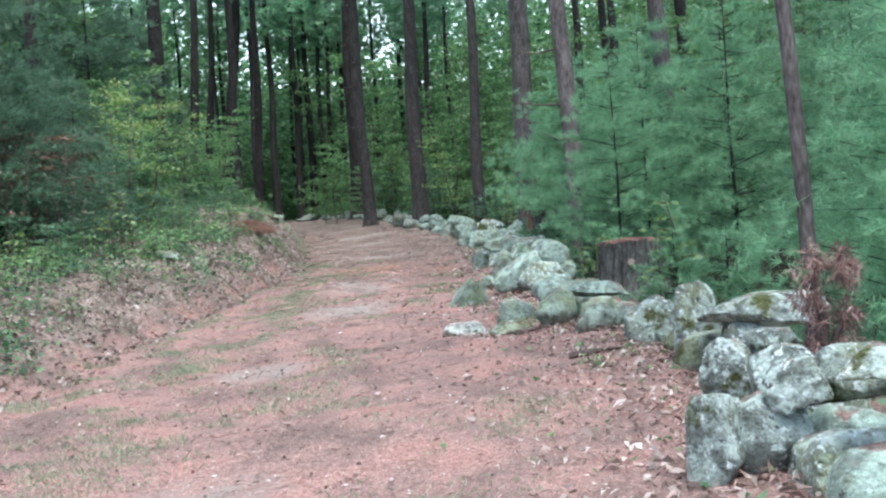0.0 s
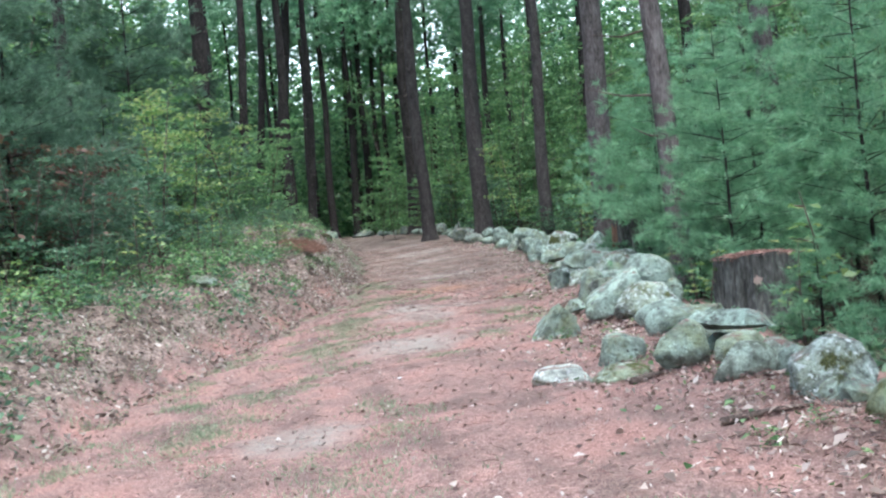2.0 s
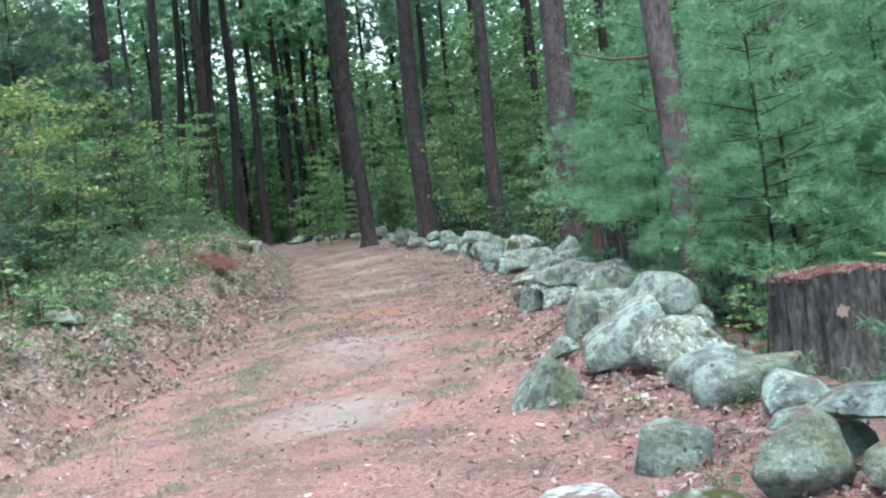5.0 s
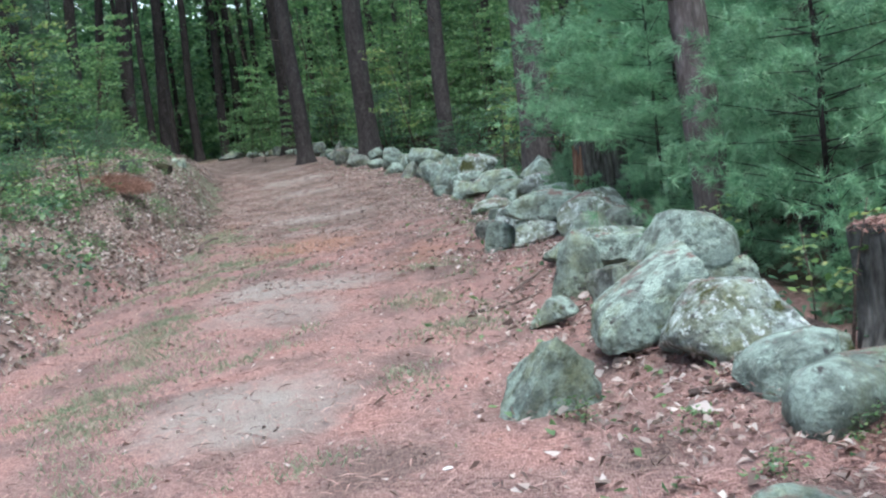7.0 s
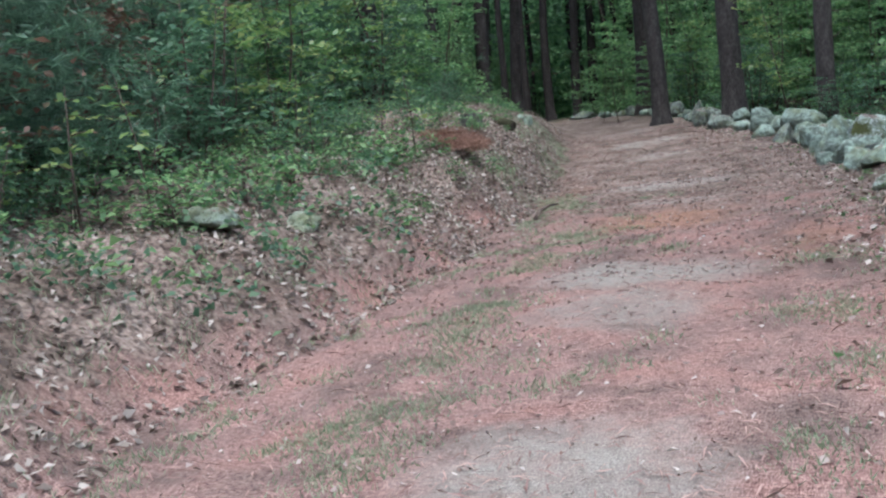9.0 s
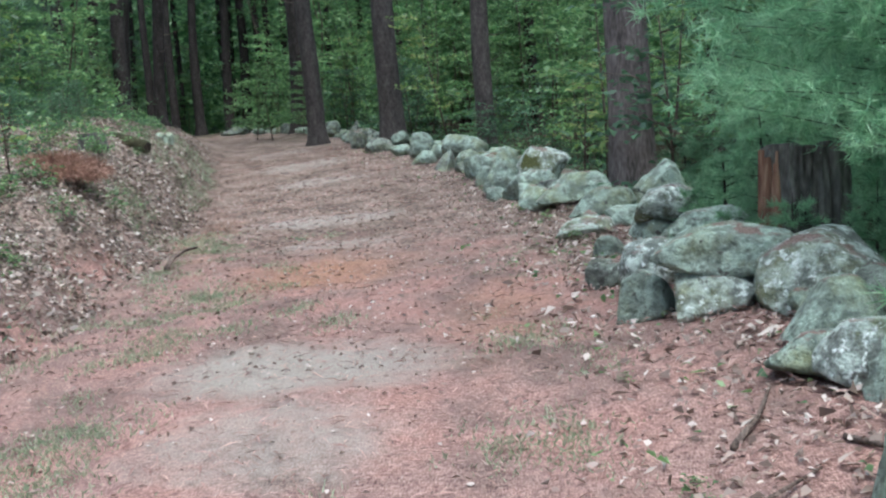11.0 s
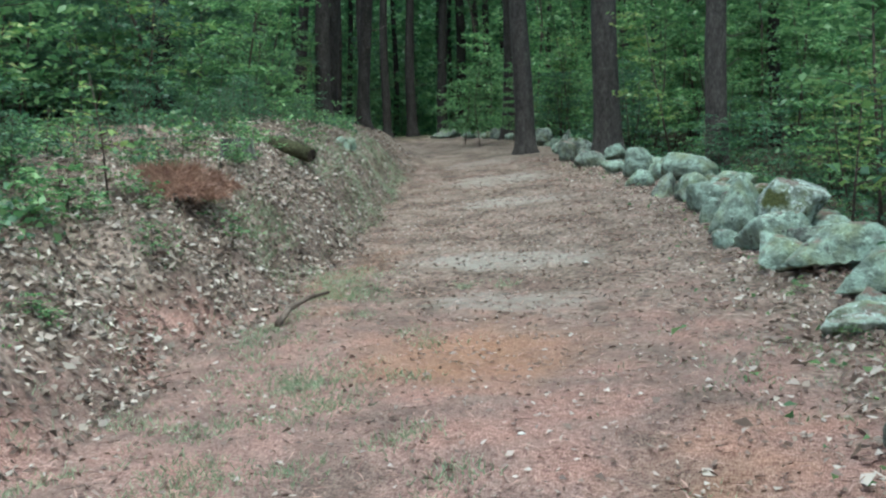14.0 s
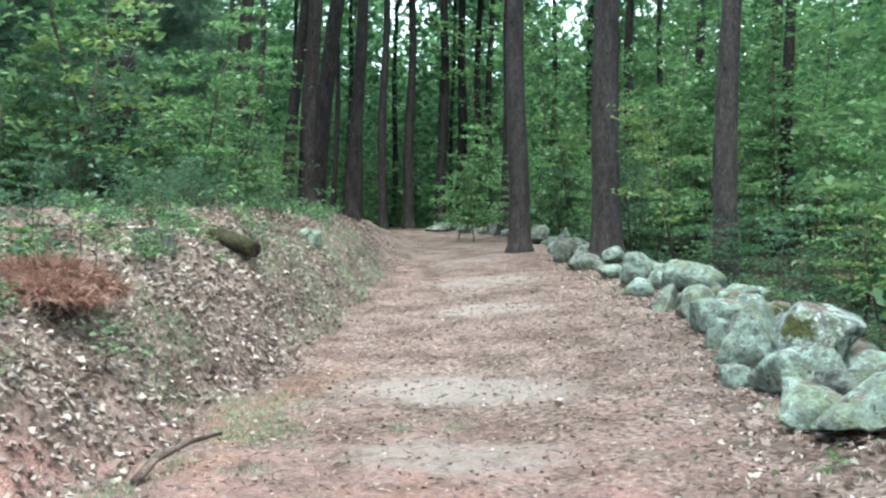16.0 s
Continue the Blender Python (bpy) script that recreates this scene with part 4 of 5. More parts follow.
    for x, y, size in ((2.35, -1.35, 0.3), (2.6, -1.2, 0.3), (0.25, 6.95, 0.25), (1.6, 1.5, 0.28), (0.85, 3.7, 0.35), (1.3, 3.3, 0.3), (0.3, 9.75, 0.22), (0.0, 12.6, 0.3),
                       (-0.55, 15.6, 0.3), (1.5, 2.7, 0.3), (3.0, -4.1, 0.4), (2.2, 0.6, 0.25), (1.95, 3.0, 0.35), (0.1, 8.3, 0.2), (-0.3, 14.3, 0.3), (2.45, 3.9, 0.45)):
        plant(lows[r.integers(4)], x, y, r.uniform(0, 360), size)
    # Broadleaf growth behind the wall, farther on.
    for _ in range(150):
        y = r.uniform(15, 50)
        x = wall_line(y) + 1.2 + 14 * r.uniform(0, 1) ** 1.3 + (1.0 if y < 19 else 0)
        if -2.8 < x < 0.3 and 19 < y < 28.5:
            continue
        plant((maples + maples + yellows)[r.integers(10)], x, y, r.uniform(0, 360), r.uniform(0.55, 1.4))
    for _ in range(70):
        y = r.uniform(16, 54)
        plant(talls[r.integers(4)], wall_line(y) + r.uniform(3.0, 18), y, r.uniform(0, 360), r.uniform(0.6, 1.25))
    for _ in range(80):
        y = r.uniform(14, 46)
        plant((lows + dulls)[r.integers(7)], wall_line(y) + r.uniform(1.0, 5), y, r.uniform(0, 360), r.uniform(0.8, 1.5) * (0.6 if 19 < y < 29 else 1.0))
    for x, y in ((-9.6, 39.5), (-8.7, 40.4), (-10.6, 41.2), (-8.0, 38.6), (-12.4, 46.5), (-14.0, 49.0)):
        plant(maples[r.integers(4)], x, y, r.uniform(0, 360), r.uniform(0.6, 0.9))
    # The wooded bank.
    for _ in range(150):
        y = r.uniform(-4, 36)
        d = r.uniform(3.0, 13) if y > 12 else r.uniform(2.2, 11)
        kind = r.integers(15)
        plant((dulls + dulls + dulls + maples + yellows[:1] + browns)[kind % 9 if y < 14 and kind < 14 else kind], edge(y) - d, y, r.uniform(0, 360), r.uniform(0.6, 1.3))
    for _ in range(60):
        y = r.uniform(2, 52)
        plant(talls[r.integers(4)], edge(y) - r.uniform(6.0, 20), y, r.uniform(0, 360), r.uniform(0.55, 1.2))
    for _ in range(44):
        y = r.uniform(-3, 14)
        plant(shaded_conifers[r.integers(2)], edge(y) - r.uniform(4.0, 10), y, r.uniform(0, 360), r.uniform(0.5, 1.25))
    for _ in range(24):
        y = r.uniform(-4, 16)
        plant(browns[0], edge(y) - r.uniform(2.6, 7), y, r.uniform(0, 360), r.uniform(0.6, 1.5))
    for _ in range(60):
        y = r.uniform(-3, 30)
        plant(dulls[r.integers(3)], edge(y) - r.uniform(1.9, 3.6), y, r.uniform(0, 360), r.uniform(0.3, 0.6))
    for _ in range(150):
        y = r.uniform(-7, 30)
        d = r.uniform(0.6, 3.2)
        if y > 12 and r.uniform() < 0.3 and d < 1.4:
            continue
        plant(lows[r.integers(4)], edge(y) - d, y, r.uniform(0, 360), r.uniform(0.35, 0.95))
    for _ in range(34):
        y = r.uniform(10.5, 18)
        plant(lows[r.integers(4)], edge(y) - r.uniform(0.4, 2.0), y, r.uniform(0, 360), r.uniform(0.35, 0.7))
    for _ in range(12):
        y = r.uniform(11, 18)
        plant(shoots[r.integers(2)], edge(y) - r.uniform(0.8, 2.4), y, r.uniform(0, 360), r.uniform(0.35, 0.6))
    for _ in range(6):
        y = r.uniform(11, 23)
        plant(yellows[r.integers(2)], edge(y) - r.uniform(2.8, 4.6), y, r.uniform(0, 360), r.uniform(0.7, 1.2))
    # Tall conifers, needles darkened for shade, deeper in the wood above the bank.
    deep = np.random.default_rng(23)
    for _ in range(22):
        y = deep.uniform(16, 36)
        plant(shaded_conifers[deep.integers(2)], edge(y) - deep.uniform(6, 13), y, deep.uniform(0, 360), deep.uniform(1.4, 2.0))
    # Leggy seedlings with pale leaves along the top of the bank.
    for _ in range(70):
        y = r.uniform(0, 16)
        plant((lows + shoots)[r.integers(6)], edge(y) - r.uniform(1.3, 3.8), y, r.uniform(0, 360), r.uniform(0.7, 1.25))
    # Brighter leaf sprays above the far half of the bank.
    for _ in range(60):
        y = r.uniform(13, 36)
        plant((maples + maples + yellows)[r.integers(8 if y < 22 else 10)], edge(y) - r.uniform(2.6, 9), y, r.uniform(0, 360), r.uniform(0.45, 0.95))
    # The end of the track.
    for _ in range(150):
        y, x = r.uniform(38, 60), r.uniform(-36, 10)
        if edge(y) - 3 < x < wall_line(y) + 2.0 and y < 52:
            continue
        plant((maples + maples + dulls + yellows + talls)[r.integers(17)], x, y, r.uniform(0, 360), r.uniform(0.6, 1.2))
    for ob in sources:
        for o in (*ob.children_recursive, ob):
            bpy.data.objects.remove(o)


undergrowth()


def far_woods():
    """The leafy depth of the wood beyond the trees that stand alone."""
    r = np.random.default_rng(31)
    for n, near, far_off, size, top in ((250000, 48, 74, 0.36, 18), (48000, 74, 92, 1.0, 20)):
        a = r.uniform(-0.95, 0.75, n)
        dist = r.uniform(near, far_off, n)
        x, y = -2 + dist * np.sin(a - 0.12), 8 + dist * np.cos(a - 0.12)
        clump = np.sin(x * 0.9) * np.sin(y * 0.8) + 0.6 * np.sin(x * 2.3 + y)
        up = top * r.uniform(0, 1, n) ** 1.1 * (1 + 0.2 * clump)
        c = np.stack([x, y, height(x, y) + up], -1)
        # Thin places high up, where the bright sky shows between the crowns.
        rise_up = np.arctan2(c[:, 2] - 1.3, dist)
        thin = np.exp(-((a - 0.12 + 0.24) / 0.13) ** 2) * (0.45 + 0.55 * np.sin(61 * a + 2 * np.sin(23 * a)))
        ragged = np.sin(95 * a + 3 * np.sin(41 * a)) * np.sin(190 * rise_up + 4 * np.sin(57 * a))
        open_sky = np.clip((rise_up - 0.20) / 0.06, 0, 1) * np.clip(1.3 * thin + 0.6 * ragged * (0.15 + thin), 0, 0.97)
        keep = r.uniform(0, 1, n) > open_sky
        tagged(new("far_woods", quads_mesh("far_woods", leaves(c[keep], size, r, 0.2, 0.8, 0.7), FAR_LEAF)), "dense green leaves of the wood beyond", "woods", kind="stuff")


def arc_backdrop(name, label, category, radius, foot, top, ragged, mat):
    """A plain curved sheet far behind the wood."""
    r = np.random.default_rng(3)
    v, f = [], []
    for k in range(161):
        a = -1.3 + 2.4 * k / 160
        x, y = -2 + radius * math.sin(a - 0.12), 8 + radius * math.cos(a - 0.12)
        v += [(x, y, foot), (x, y, top + ragged * r.normal())]
        if k:
            f.append((2 * k - 2, 2 * k, 2 * k + 1, 2 * k - 1))
    tagged(new(name, mesh_of(name, v, f, mat)), label, category, kind="structure")


def sky_glow():
    m = bpy.data.materials.new("bright_sky")
    m.use_nodes = True
    n, l = m.node_tree.nodes, m.node_tree.links
    glow = n.new("ShaderNodeEmission")
    glow.inputs["Color"].default_value, glow.inputs["Strength"].default_value = (0.93, 1.0, 1.0, 1), 1.1
    l.new(glow.outputs[0], n["Material Output"].inputs["Surface"])
    return m


arc_backdrop("backdrop", "bright white sky behind the wood", "sky", 125, -2, 70, 0.0, sky_glow())
# Added dark sheet that keeps bright sky out of the wood's low gaps.
SCREEN_GREEN = material("dark_green_screen", [(0.012, 0.03, 0.012), (0.04, 0.09, 0.03), (0.09, 0.17, 0.06)], 0.35, 1.0, 0.0, 1.6)
arc_backdrop("backdrop_hill", "added dark green sheet behind the trees", "woods", 100, -2, 22.5, 0.8, SCREEN_GREEN)
far_woods()


# ---- stumps, log, fallen wood ----
def stump(x, y, radius, tall, seed, bark, top_mat, label, rotten_side=False):
    r = np.random.default_rng(seed)
    root = new("tree_stump")
    root.matrix_world = pose(x, y, ground_at(x, y) - 0.03)
    sides, rows = 72, 14
    ph = r.uniform(0, 6, 5)
    verts, faces = [], []
    for k in range(rows):
        z = tall * k / (rows - 1)
        for j in range(sides):
            w = 2 * np.pi * j / sides
            rad = radius * (1 + 0.30 * np.exp(-z / 0.12) * (0.6 + 0.4 * np.sin(5 * w + ph[0])) + 0.04 * np.sin(3 * w + ph[1]) + r.normal(0, 0.006)
                            + 0.04 * np.sin(17 * w + 2 * np.sin(3 * z + ph[4])) + 0.03 * np.sin(29 * w + ph[1] + 4 * z))
            zz = z + (0.6 * radius * (0.06 * np.sin(4 * w + ph[2]) + 0.03 * np.sin(9 * w + ph[3])) if k == rows - 1 else 0)
            verts.append((rad * np.cos(w), rad * np.sin(w), zz))
    for k in range(rows - 1):
        for j in range(sides):
            i0, i1 = k * sides + j, k * sides + (j + 1) % sides
            faces.append((i0, i1, i1 + sides, i0 + sides))
    part("bark", mesh_of("bark", verts, faces, bark, False), root)
    tv, tf = [(0, 0, tall - 0.03)], []
    for ring in (0.4, 0.75, 0.985):
        for j in range(sides):
            w = 2 * np.pi * j / sides
            tv.append((radius * ring * np.cos(w), radius * ring * np.sin(w), tall - 0.03 + r.normal(0, 0.012)))
    for j in range(sides):
        tf.append((0, 1 + j, 1 + (j + 1) % sides))
        for ring in range(2):
            i0, i1 = 1 + ring * sides + j, 1 + ring * sides + (j + 1) % sides
            tf.append((i0, i0 + sides, i1 + sides, i1))
    part("top", mesh_of("top", tv, tf, top_mat), root)
    if rotten_side:
        shapes = []
        for j in range(26):
            w = np.pi * (0.93 + 0.30 * r.uniform(0, 1))
            b = np.array([radius * 1.03 * np.cos(w), radius * 1.03 * np.sin(w), 0])
            shapes.append(tube([b * 0.97 + (0, 0, tall * r.uniform(0, 0.45)), b * r.uniform(0.99, 1.05) + (0, 0, tall * r.uniform(0.5, 0.6)), b * 0.98 + (0, 0, tall * r.uniform(0.65, 0.98))], [0.022, 0.026 * r.uniform(0.5, 1.1), 0.012], 6, 0.3, r))
        v, f = join_shapes(shapes)
        part("rotten_side", mesh_of("rotten_side", v, f, ROTTEN), root, "splintered orange rotten wood")
    return tagged(root, label, "stump")


NEEDLE_TOP = material("needle_litter", [(0.17, 0.075, 0.055), (0.38, 0.19, 0.145), (0.55, 0.33, 0.26)], 9, 0.95, 0.8, 50)
STUMP_BARK = material("weathered_stump_bark", [(0.025, 0.024, 0.021), (0.095, 0.093, 0.082), (0.19, 0.19, 0.165)], 9, 0.95, 1.0, 30, (1, 1, 0.3))
big_stump = stump(2.86, 4.62, 0.43, 0.76, 1, STUMP_BARK, NEEDLE_TOP, "broad old tree stump topped with fallen pine needles")
stump(1.44, 10.2, 0.27, 0.98, 2, STUMP_BARK, ROTTEN, "dark broken stump with splintered orange side", True)
stump(-6.3, 17.0, 0.17, 0.24, 3, STUMP_BARK, STUMP_BARK, "small rotten stump on the leafy bank")
stump(-2.0, 26.6, 0.15, 0.3, 4, BARK_DARK, ROTTEN, "small dark stump beside the dry stone wall")


def cut_log():
    r = np.random.default_rng(9)
    root = new("log")
    first = np.array([-6.38, 19.2, ground_at(-6.38, 19.2) + 0.24])
    last = np.array([-7.05, 19.4, ground_at(-7.05, 19.4) + 0.07])
    root.matrix_world = pose(*first)
    ends = [np.zeros(3), (last - first) * 0.5 + (0, 0, 0.01), last - first]
    v, f = tube(ends, [0.10, 0.105, 0.10], 16, 0.03, r)
    part("bark", mesh_of("bark", v, f, MOSS_BARK, True), root)
    a = unit(ends[0] - ends[1])
    v, f = tube([ends[0] - a * 0.01, ends[0] + a * 0.006], [0.085, 0.08], 16)
    part("cut_end", mesh_of("cut_end", v, f, CUT_END), root, "dark cut end")
    tagged(root, "short mossy cut log lying on the leafy bank", "log")


cut_log()


def stick(points, radius, label="dead brown branch lying on the pine needles"):
    pts = []
    for x, y, up in points:
        pts.append((x, y, ground_at(x, y) + up))
    pts = np.array(pts)
    o = pts[0].copy()
    v, f = tube(pts - o, np.linspace(radius, radius * 0.4, len(pts)), 7, 0.08, np.random.default_rng(3))
    ob = new("branch", mesh_of("branch", v, f, TWIG, True))
    ob.location = o
    return tagged(ob, label, "branch")


stick([(-4.12, 13.5, 0.02), (-4.13, 13.75, 0.10), (-4.12, 14.1, 0.14), (-4.12, 14.5, 0.10)], 0.03, "bent dark branch at the foot of the bank")
stick([(2.1, -0.75, 0.02), (2.4, -0.6, 0.03), (2.7, -0.5, 0.02)], 0.028)
stick([(1.55, 0.75, 0.02), (1.72, 0.95, 0.03), (1.8, 1.1, 0.02)], 0.03)
stick([(0.15, 6.6, 0.015), (0.45, 6.75, 0.02), (0.7, 6.95, 0.02)], 0.014)
stick([(0.45, 7.35, 0.015), (0.6, 7.6, 0.03), (0.72, 7.95, 0.02)], 0.016)
stick([(0.85, 7.2, 0.015), (1.0, 6.9, 0.03), (1.1, 6.5, 0.02)], 0.014)
stick([(1.35, 3.75, 0.02), (1.75, 3.7, 0.04), (2.1, 3.85, 0.03)], 0.018)
stick([(2.0, 5.0, 0.12), (2.2, 4.85, 0.10), (2.35, 4.65, 0.06)], 0.05)
stick([(1.9, 5.3, 0.2), (2.05, 5.0, 0.15), (2.15, 4.7, 0.05)], 0.02)
stick([(1.66, 8.74, 0.42), (1.8, 8.9, 0.30), (2.02, 9.12, 0.02)], 0.075, "broken grey log piece leaning on the dry stone wall")
stick([(-5.6, 11.6, 0.06), (-5.2, 11.2, 0.05), (-4.7, 10.8, 0.03)], 0.014, "thin grey dead stem lying down the bank")
stick([(-5.9, 10.7, 0.06), (-5.3, 10.75, 0.05), (-4.8, 10.6, 0.03)], 0.012, "thin grey dead stem lying down the bank")
stick([(-5.4, 12.6, 0.05), (-4.9, 12.1, 0.05), (-4.6, 11.6, 0.03)], 0.016, "thin grey dead stem lying down the bank")
stick([(0.1, 10.6, 0.012), (0.3, 10.8, 0.02), (0.5, 10.85, 0.012)], 0.010)


def dead_bough():
    """A broken pine stub hung with brown needles on the wall."""
    r = np.random.default_rng(77)
    root = new("dead_pine_bough")
    x, y = 3.56, -3.72
    root.matrix_world = pose(x, y, ground_at(x, y) + 0.3)
    v, f = join_shapes([tube([(0, 0, -0.3), (0.01, 0, 0.3), (-0.03, 0.0, 0.78)], [0.03, 0.025, 0.012], 7), tube([(0, 0, 0.1), (0.12, 0, 0.32), (0.16, 0, 0.45)], [0.02, 0.014, 0.006], 6)])
    part("stem", mesh_of("stem", v, f, TWIG, True), root)
    n = 150
    c = np.stack([r.choice((-0.03, 0.14), n) + r.normal(0, 0.04, n), r.normal(0, 0.06, n), r.uniform(0.0, 0.74, n)], -1)
    d = unit(np.stack([r.normal(0, 0.3, n), r.normal(0, 0.3, n), -np.ones(n)], -1))
    part("needles", tris_mesh("needles", needle_tufts(c, d, 0.10, 12, r, 0.004), LITTER_RED), root, "hanging dead red-brown needles")
    tagged(root, "broken dead pine bough hung with brown needles on the wall", "branch")


dead_bough()


# ---- litter, grass, small things ----
def scatter(name, label, n, where, size, mat, seed, lift=0.012, tilt=0.35, wide=0.55):
    r = np.random.default_rng(seed)
    x, y = where(r, n)
    c = np.stack([x, y, height(x, y) + lift * r.uniform(0.4, 1.8, n)], -1)
    q = leaves(c, size, r, 0.0, tilt, wide)
    if wide > 0.3:
        q = q + r.normal(0, 0.14 * size, q.shape)
    low = np.minimum(q[:, :, 2] - height(q[:, :, 0], q[:, :, 1]), 0)
    q[:, :, 2] -= low - 0.004
    tagged(new(name, quads_mesh(name, q, mat)), label, "leaf litter", kind="stuff")


def on_bank(r, n):
    y = -9 + 43 * r.uniform(0, 1, n) ** 0.7
    return edge(y) - np.abs(r.normal(1.1, 1.0, n)) + 0.15, y


def on_track(r, n):
    y = -9.5 + 42 * r.uniform(0, 1, n) ** 1.2
    t = r.uniform(0, 1, n)
    return edge(y) + (wall_line(y) + 0.6 - edge(y)) * t, y


def by_wall(r, n):
    y = r.uniform(-9, 30, n)
    return wall_line(y) - np.abs(r.normal(0, 0.7, n)) + 0.3, y


scatter("dead_leaves", "curled dry grey-brown leaves covering the bank", 28000, on_bank, 0.062, LITTER, 61, 0.02, 0.75)
scatter("dead_leaves", "dry pale leaves strewn along the wall", 12000, by_wall, 0.052, LITTER_WALL, 62, 0.02, 0.7, 0.42)
scatter("dead_leaves", "scattered dry leaves on the woodland track", 11000, on_track, 0.036, LITTER_PALE, 63, 0.01, 0.45)
scatter("twigs", "small dark twigs and bark bits on the track", 3200, on_track, 0.09, LITTER_DARK, 69, 0.008, 0.2, 0.10)
scatter("dead_leaves", "dry brown leaves on the upper track", 8000, lambda r, n: (lambda y: (edge(y) + (wall_line(y) + 0.4 - edge(y)) * r.uniform(0, 1, n), y))(r.uniform(9, 32, n)), 0.042, LITTER_PALE, 70, 0.01, 0.3)
scatter("dead_leaves", "large pale curled leaves fallen beside the wall", 1500, by_wall, 0.085, LITTER_WALL, 79, 0.02, 0.6, 0.5)
scatter("pine_needles", "red-brown fallen pine needles on the track", 45000, on_track, 0.11, LITTER_RED, 64, 0.008, 0.3, 0.07)
scatter("pine_needles", "fallen needles and leaves heaped among the wall's stones", 11000, lambda r, n: (lambda y: (wall_line(y) + r.normal(0.2, 0.4, n), y))(r.uniform(-8, 26, n)), 0.11, LITTER_RED, 72, 0.03, 0.5, 0.10)
scatter("dead_leaves", "pale dry oak leaves lying on the upper bank", 9000, lambda r, n: (lambda y: (edge(y) - np.abs(r.normal(0.9, 0.8, n)), y))(r.uniform(11, 24, n)), 0.06, LITTER_WALL, 76, 0.025, 0.7, 0.45)
scatter("pine_needles", "red-brown fallen needles lying on the bank", 12000, on_bank, 0.11, LITTER_RED, 74, 0.02, 0.4, 0.09)
scatter("green_leaves", "few fresh green leaves low on the ground", 900, by_wall, 0.06, LEAF_GREEN, 65, 0.03, 0.5)


def on_bank_top(r, n):
    y = r.uniform(-8, 34, n)
    k = np.round(y * 1.6) / 1.6
    d = 0.5 + 2.6 * np.abs(np.sin(k * 12.9898) * 43758.5 % 1.0) + r.normal(0, 0.22, n)
    d = d + np.interp(k, (10, 14), (0.0, 0.8))
    return edge(y) - d, y + r.normal(0, 0.08, n)


scatter("ground_cover", "low green leafy ground cover on the bank", 5500, on_bank_top, 0.075, LEAF_DULL, 66, 0.12, 0.7)
scatter("ground_cover", "low yellow-green leafy ground cover on the bank", 3000, on_bank_top, 0.085, LEAF_GREEN, 67, 0.18, 0.7)
scatter("ground_cover", "low green leaves under the young pines", 5000, lambda r, n: (lambda y: (wall_line(y) + 0.8 + np.abs(r.normal(0, 2.0, n)), y))(r.uniform(-6, 40, n)), 0.09, LEAF_DULL, 68, 0.12, 0.7)


def needles_on(x, y, z, radius, count, seed):
    """A mat of fallen needles lying on a flat top."""
    r = np.random.default_rng(seed)
    a, t = r.uniform(0, 2 * np.pi, count), np.sqrt(r.uniform(0, 1, count))
    c = np.stack([radius * t * np.cos(a), radius * t * np.sin(a), 0.05 * (1 - t * t) + r.uniform(0, 0.03, count)], -1)
    ob = new("needle_mat", quads_mesh("needle_mat", leaves(c, 0.13, r, 0.0, 0.35, 0.06), LITTER_RED))
    ob.location = (x, y, z)
    tagged(ob, "mat of red-brown fallen needles on the stump", "leaf litter", kind="stuff")


def fallen_leaf(x, y, z, turn):
    """One pale lobed leaf caught on the bark."""
    half = [(0.0, 0.0), (0.02, 0.02), (0.045, 0.03), (0.03, 0.05), (0.055, 0.075), (0.03, 0.085), (0.0, 0.125)]
    outline = half + [(-a, b) for a, b in half[-2:0:-1]]
    v = [(a, -0.012 * math.cos(b * 30), b) for a, b in outline]
    ob = new("oak_leaf", mesh_of("oak_leaf", v, [tuple(range(len(v)))], LITTER_PALE))
    ob.matrix_world = pose(x, y, z, -12, turn, 0)
    tagged(ob, "pale dry lobed leaf caught on the stump's bark", "leaf")


fallen_leaf(2.76, 4.10, ground_at(2.76, 4.1) + 0.46, 70)
needles_on(2.86, 4.62, ground_at(2.86, 4.62) + 0.70, 0.46, 1500, 5)


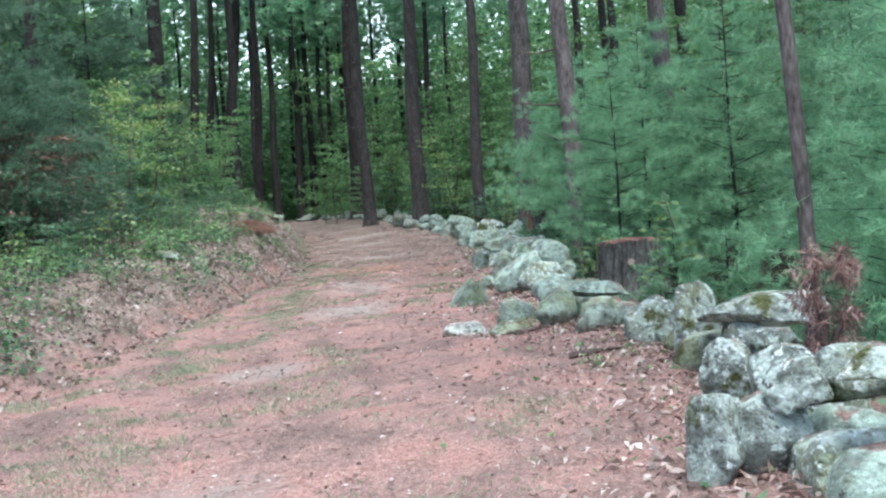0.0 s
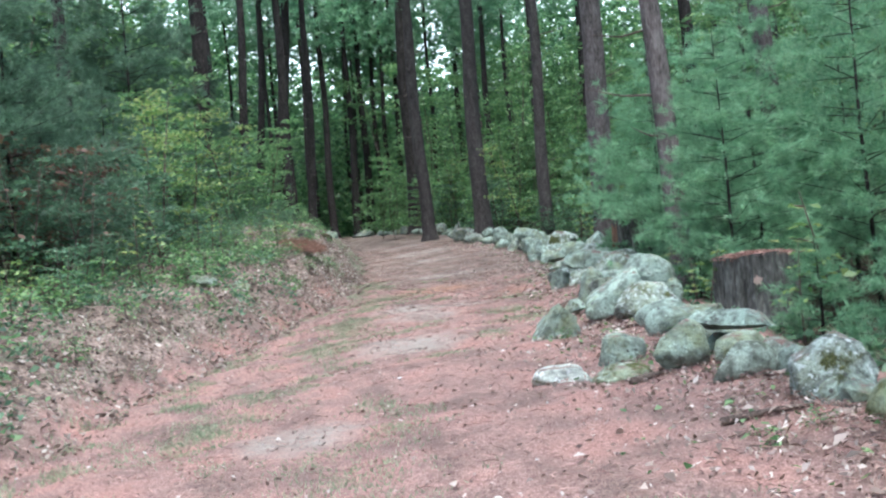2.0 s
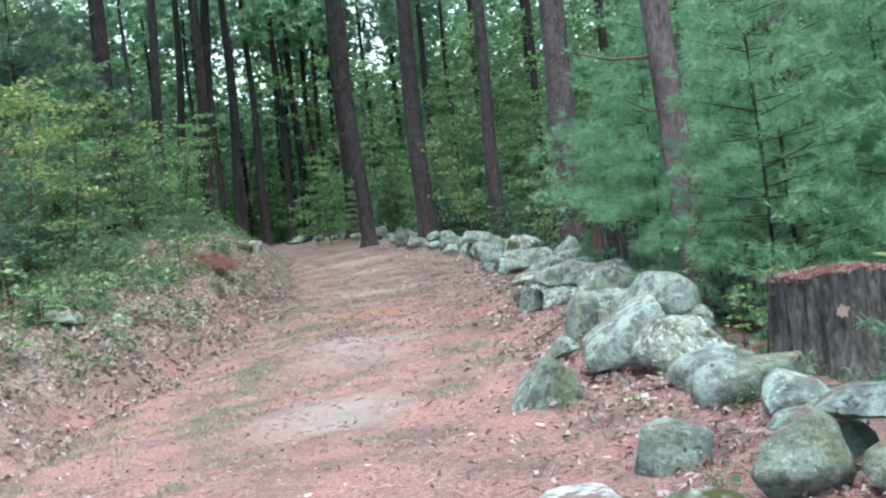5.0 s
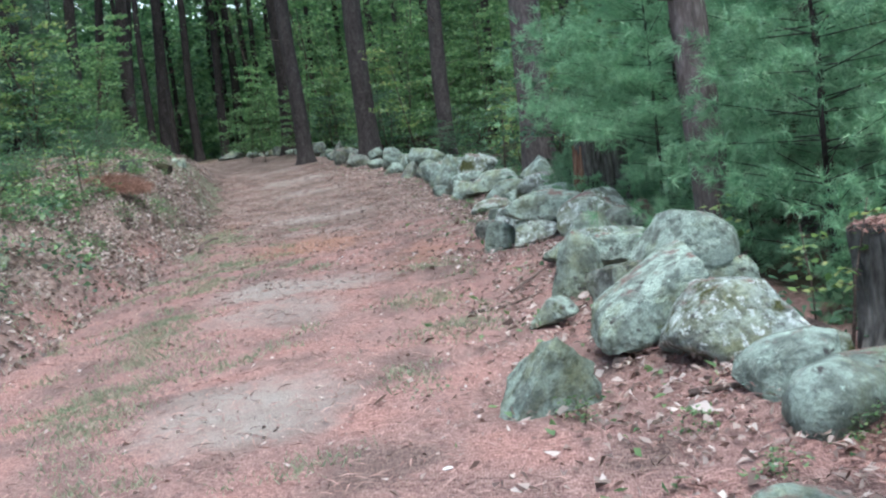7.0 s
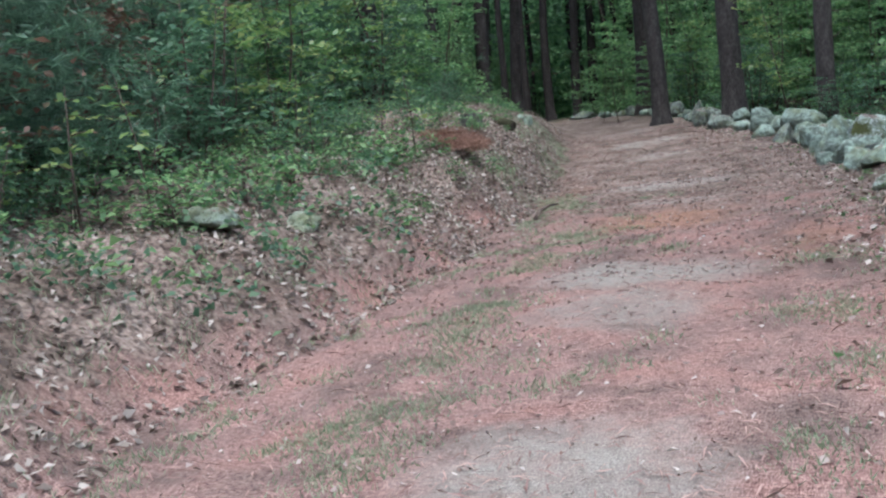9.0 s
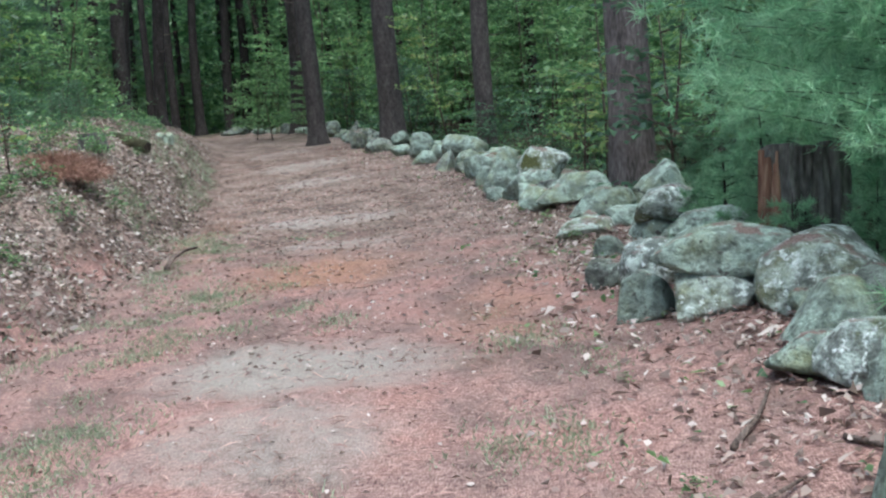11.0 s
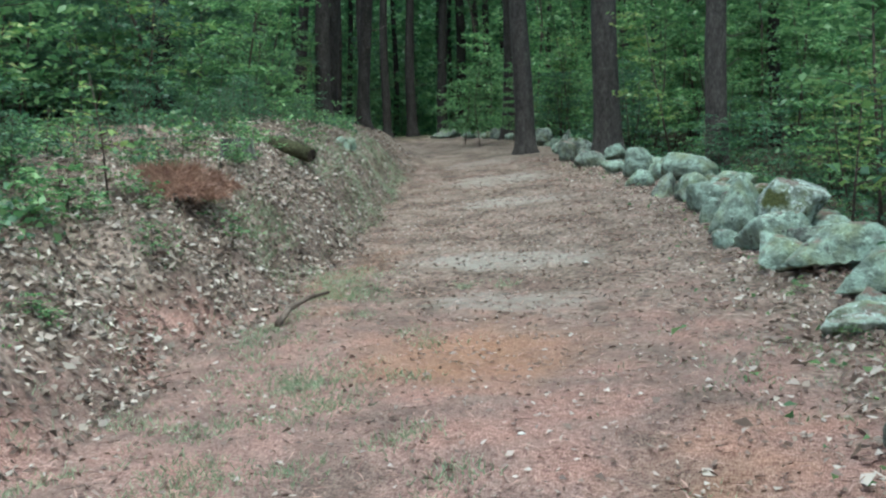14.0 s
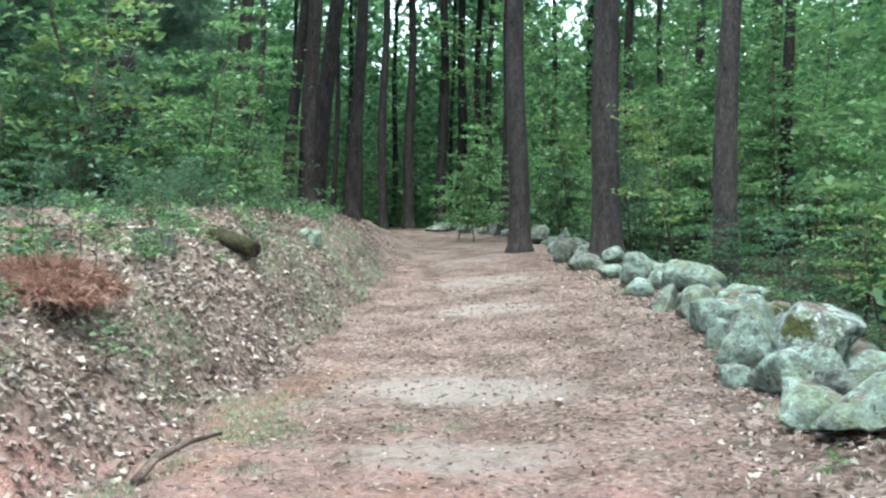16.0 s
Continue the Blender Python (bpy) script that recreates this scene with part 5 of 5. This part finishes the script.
def grass():
    r = np.random.default_rng(71)
    tufts = []
    strips = (((-6, -0.2), (-3, -1.0), (0, -1.65), (3, -2.15), (6, -2.3), (8, -2.6), (12, -3.15), (14, -3.9), (17, -4.7)), ((-6, 1.6), (-3.6, 1.1), (-1.2, -0.1), (3, -0.6), (5, -0.3), (8, -0.4), (12.5, -0.35)))
    for k, line in enumerate(strips):
        ys, xs = zip(*line)
        for _ in range(2600 if k == 0 else 2000):
            y = r.uniform(-8, ys[-1])
            x = np.interp(y, ys, xs) + r.normal(0, 0.24 if y > 0 else 0.34)
            if np.sin(1.3 * y + 2.1 * k) + 0.6 * np.sin(2.9 * y + 2.7 * x) + 0.5 * np.sin(5.3 * y - 4 * x) < (-0.1 if y < 1 else 0.5 if k == 0 else 1.0) + r.uniform(-0.5, 0.7):
                continue
            if min(((x - hx) / half) ** 2 + ((y - hy) / deep) ** 2 for hx, hy, half, deep, _ in HUMPS) > 1.2:
                tufts.append((x, y, 0.55))
    for gx, gy, wide in ((-3.15, 12.0, 0.22), (-2.6, 8.0, 0.2), (-0.3, 7.6, 0.16), (0.1, 6.2, 0.18), (-2.5, 7.5, 0.2), (-1.8, 4.6, 0.2), (-2.2, 5.3, 0.22), (-0.2, 12.4, 0.4), (1.8, -2.8, 0.2)):
        for _ in range(70):
            tufts.append((gx + r.normal(0, wide), gy + r.normal(0, 1.3 * wide), 0.55))
    # Small separate tufts on the track's inner side and at the bank's foot.
    for _ in range(150):
        y, side = r.uniform(-8, 16), r.uniform(0, 1) ** 1.6
        x = edge(y) + 0.1 + 2.6 * side
        for _ in range(7):
            tufts.append((x + r.normal(0, 0.07), y + r.normal(0, 0.09), 0.75))
    for _ in range(1100):
        y = r.uniform(-8, 26)
        tufts.append((edge(y) - r.uniform(-0.1, 2.2), y, 1.2))
    for _ in range(1100):
        y = r.uniform(15, 30)
        if 16.2 < y < 19.2:
            continue
        tufts.append((edge(y) - r.uniform(-0.1, 0.9), y, 1.7))
    tufts = [t for t in tufts if min(((t[0] - hx) / half) ** 2 + ((t[1] - hy) / deep) ** 2 for hx, hy, half, deep, _ in HUMPS) > 1.0]
    tris = []
    for x, y, s in tufts:
        k = 13
        c = np.stack([x + r.normal(0, 0.06, k), y + r.normal(0, 0.06, k), np.zeros(k)], -1)
        c[:, 2] = height(c[:, 0], c[:, 1])
        d = unit(np.stack([r.normal(0, 0.7, k), r.normal(0, 0.7, k), np.ones(k)], -1))
        side = unit(np.cross(d, r.normal(0, 1, (k, 3)))) * 0.0034
        tris.append(np.stack([c - side, c + side, c + d * (0.070 * s * r.uniform(0.5, 1.3, k))[:, None]], 1))
    tagged(new("grass", tris_mesh("grass", np.concatenate(tris), GRASS)), "thin short grass tufts on track and bank", "grass", kind="stuff")


grass()


def brown_fern(x, y, seed, size):
    r = np.random.default_rng(seed)
    n = 420
    a, t = r.uniform(0, 2 * np.pi, n), r.uniform(0, 1, n)
    c = np.stack([np.cos(a) * t * 0.55, np.sin(a) * t * 0.35, 0.10 * np.sin(np.pi * np.minimum(t + 0.15, 1)) + 0.02], -1) * size
    d = unit(np.stack([np.cos(a), np.sin(a), 0.6 - 1.4 * t], -1))
    ob = new("dead_bracken", tris_mesh("dead_bracken", needle_tufts(c, d, 0.13 * size, 8, r, 0.006), BRACKEN))
    ob.location = (x, y, ground_at(x, y) + 0.02)
    tagged(ob, "heap of red-brown dead bracken on the bank", "bracken")


brown_fern(-5.9, 14.9, 1, 1.25)
brown_fern(-5.6, 14.5, 2, 0.9)


def chip(x, y, size, seed):
    me = stone_mesh("low", size, size * 0.7, size * 0.25, seed, 2)
    me.materials.append(CHIP)
    ob = new("pebble", me)
    ob.matrix_world = pose(x, y, ground_at(x, y) + 0.0, 0, 0, seed * 40)
    tagged(ob, "small pale stone chip on the track", "pebble", "pale chips on the track")


for x, y, s in ((1.0, -4.4, 0.11), (0.02, 9.95, 0.06), (-0.9, 12.6, 0.06), (0.25, 3.2, 0.05), (-0.6, 2.3, 0.05), (-2.2, 16.4, 0.1), (-1.6, 11.0, 0.05), (0.9, -1.8, 0.05), (-0.1, 14.6, 0.08), (0.3, 9.0, 0.05)):
    chip(x, y, s, int(abs(x * 100)) + 3)
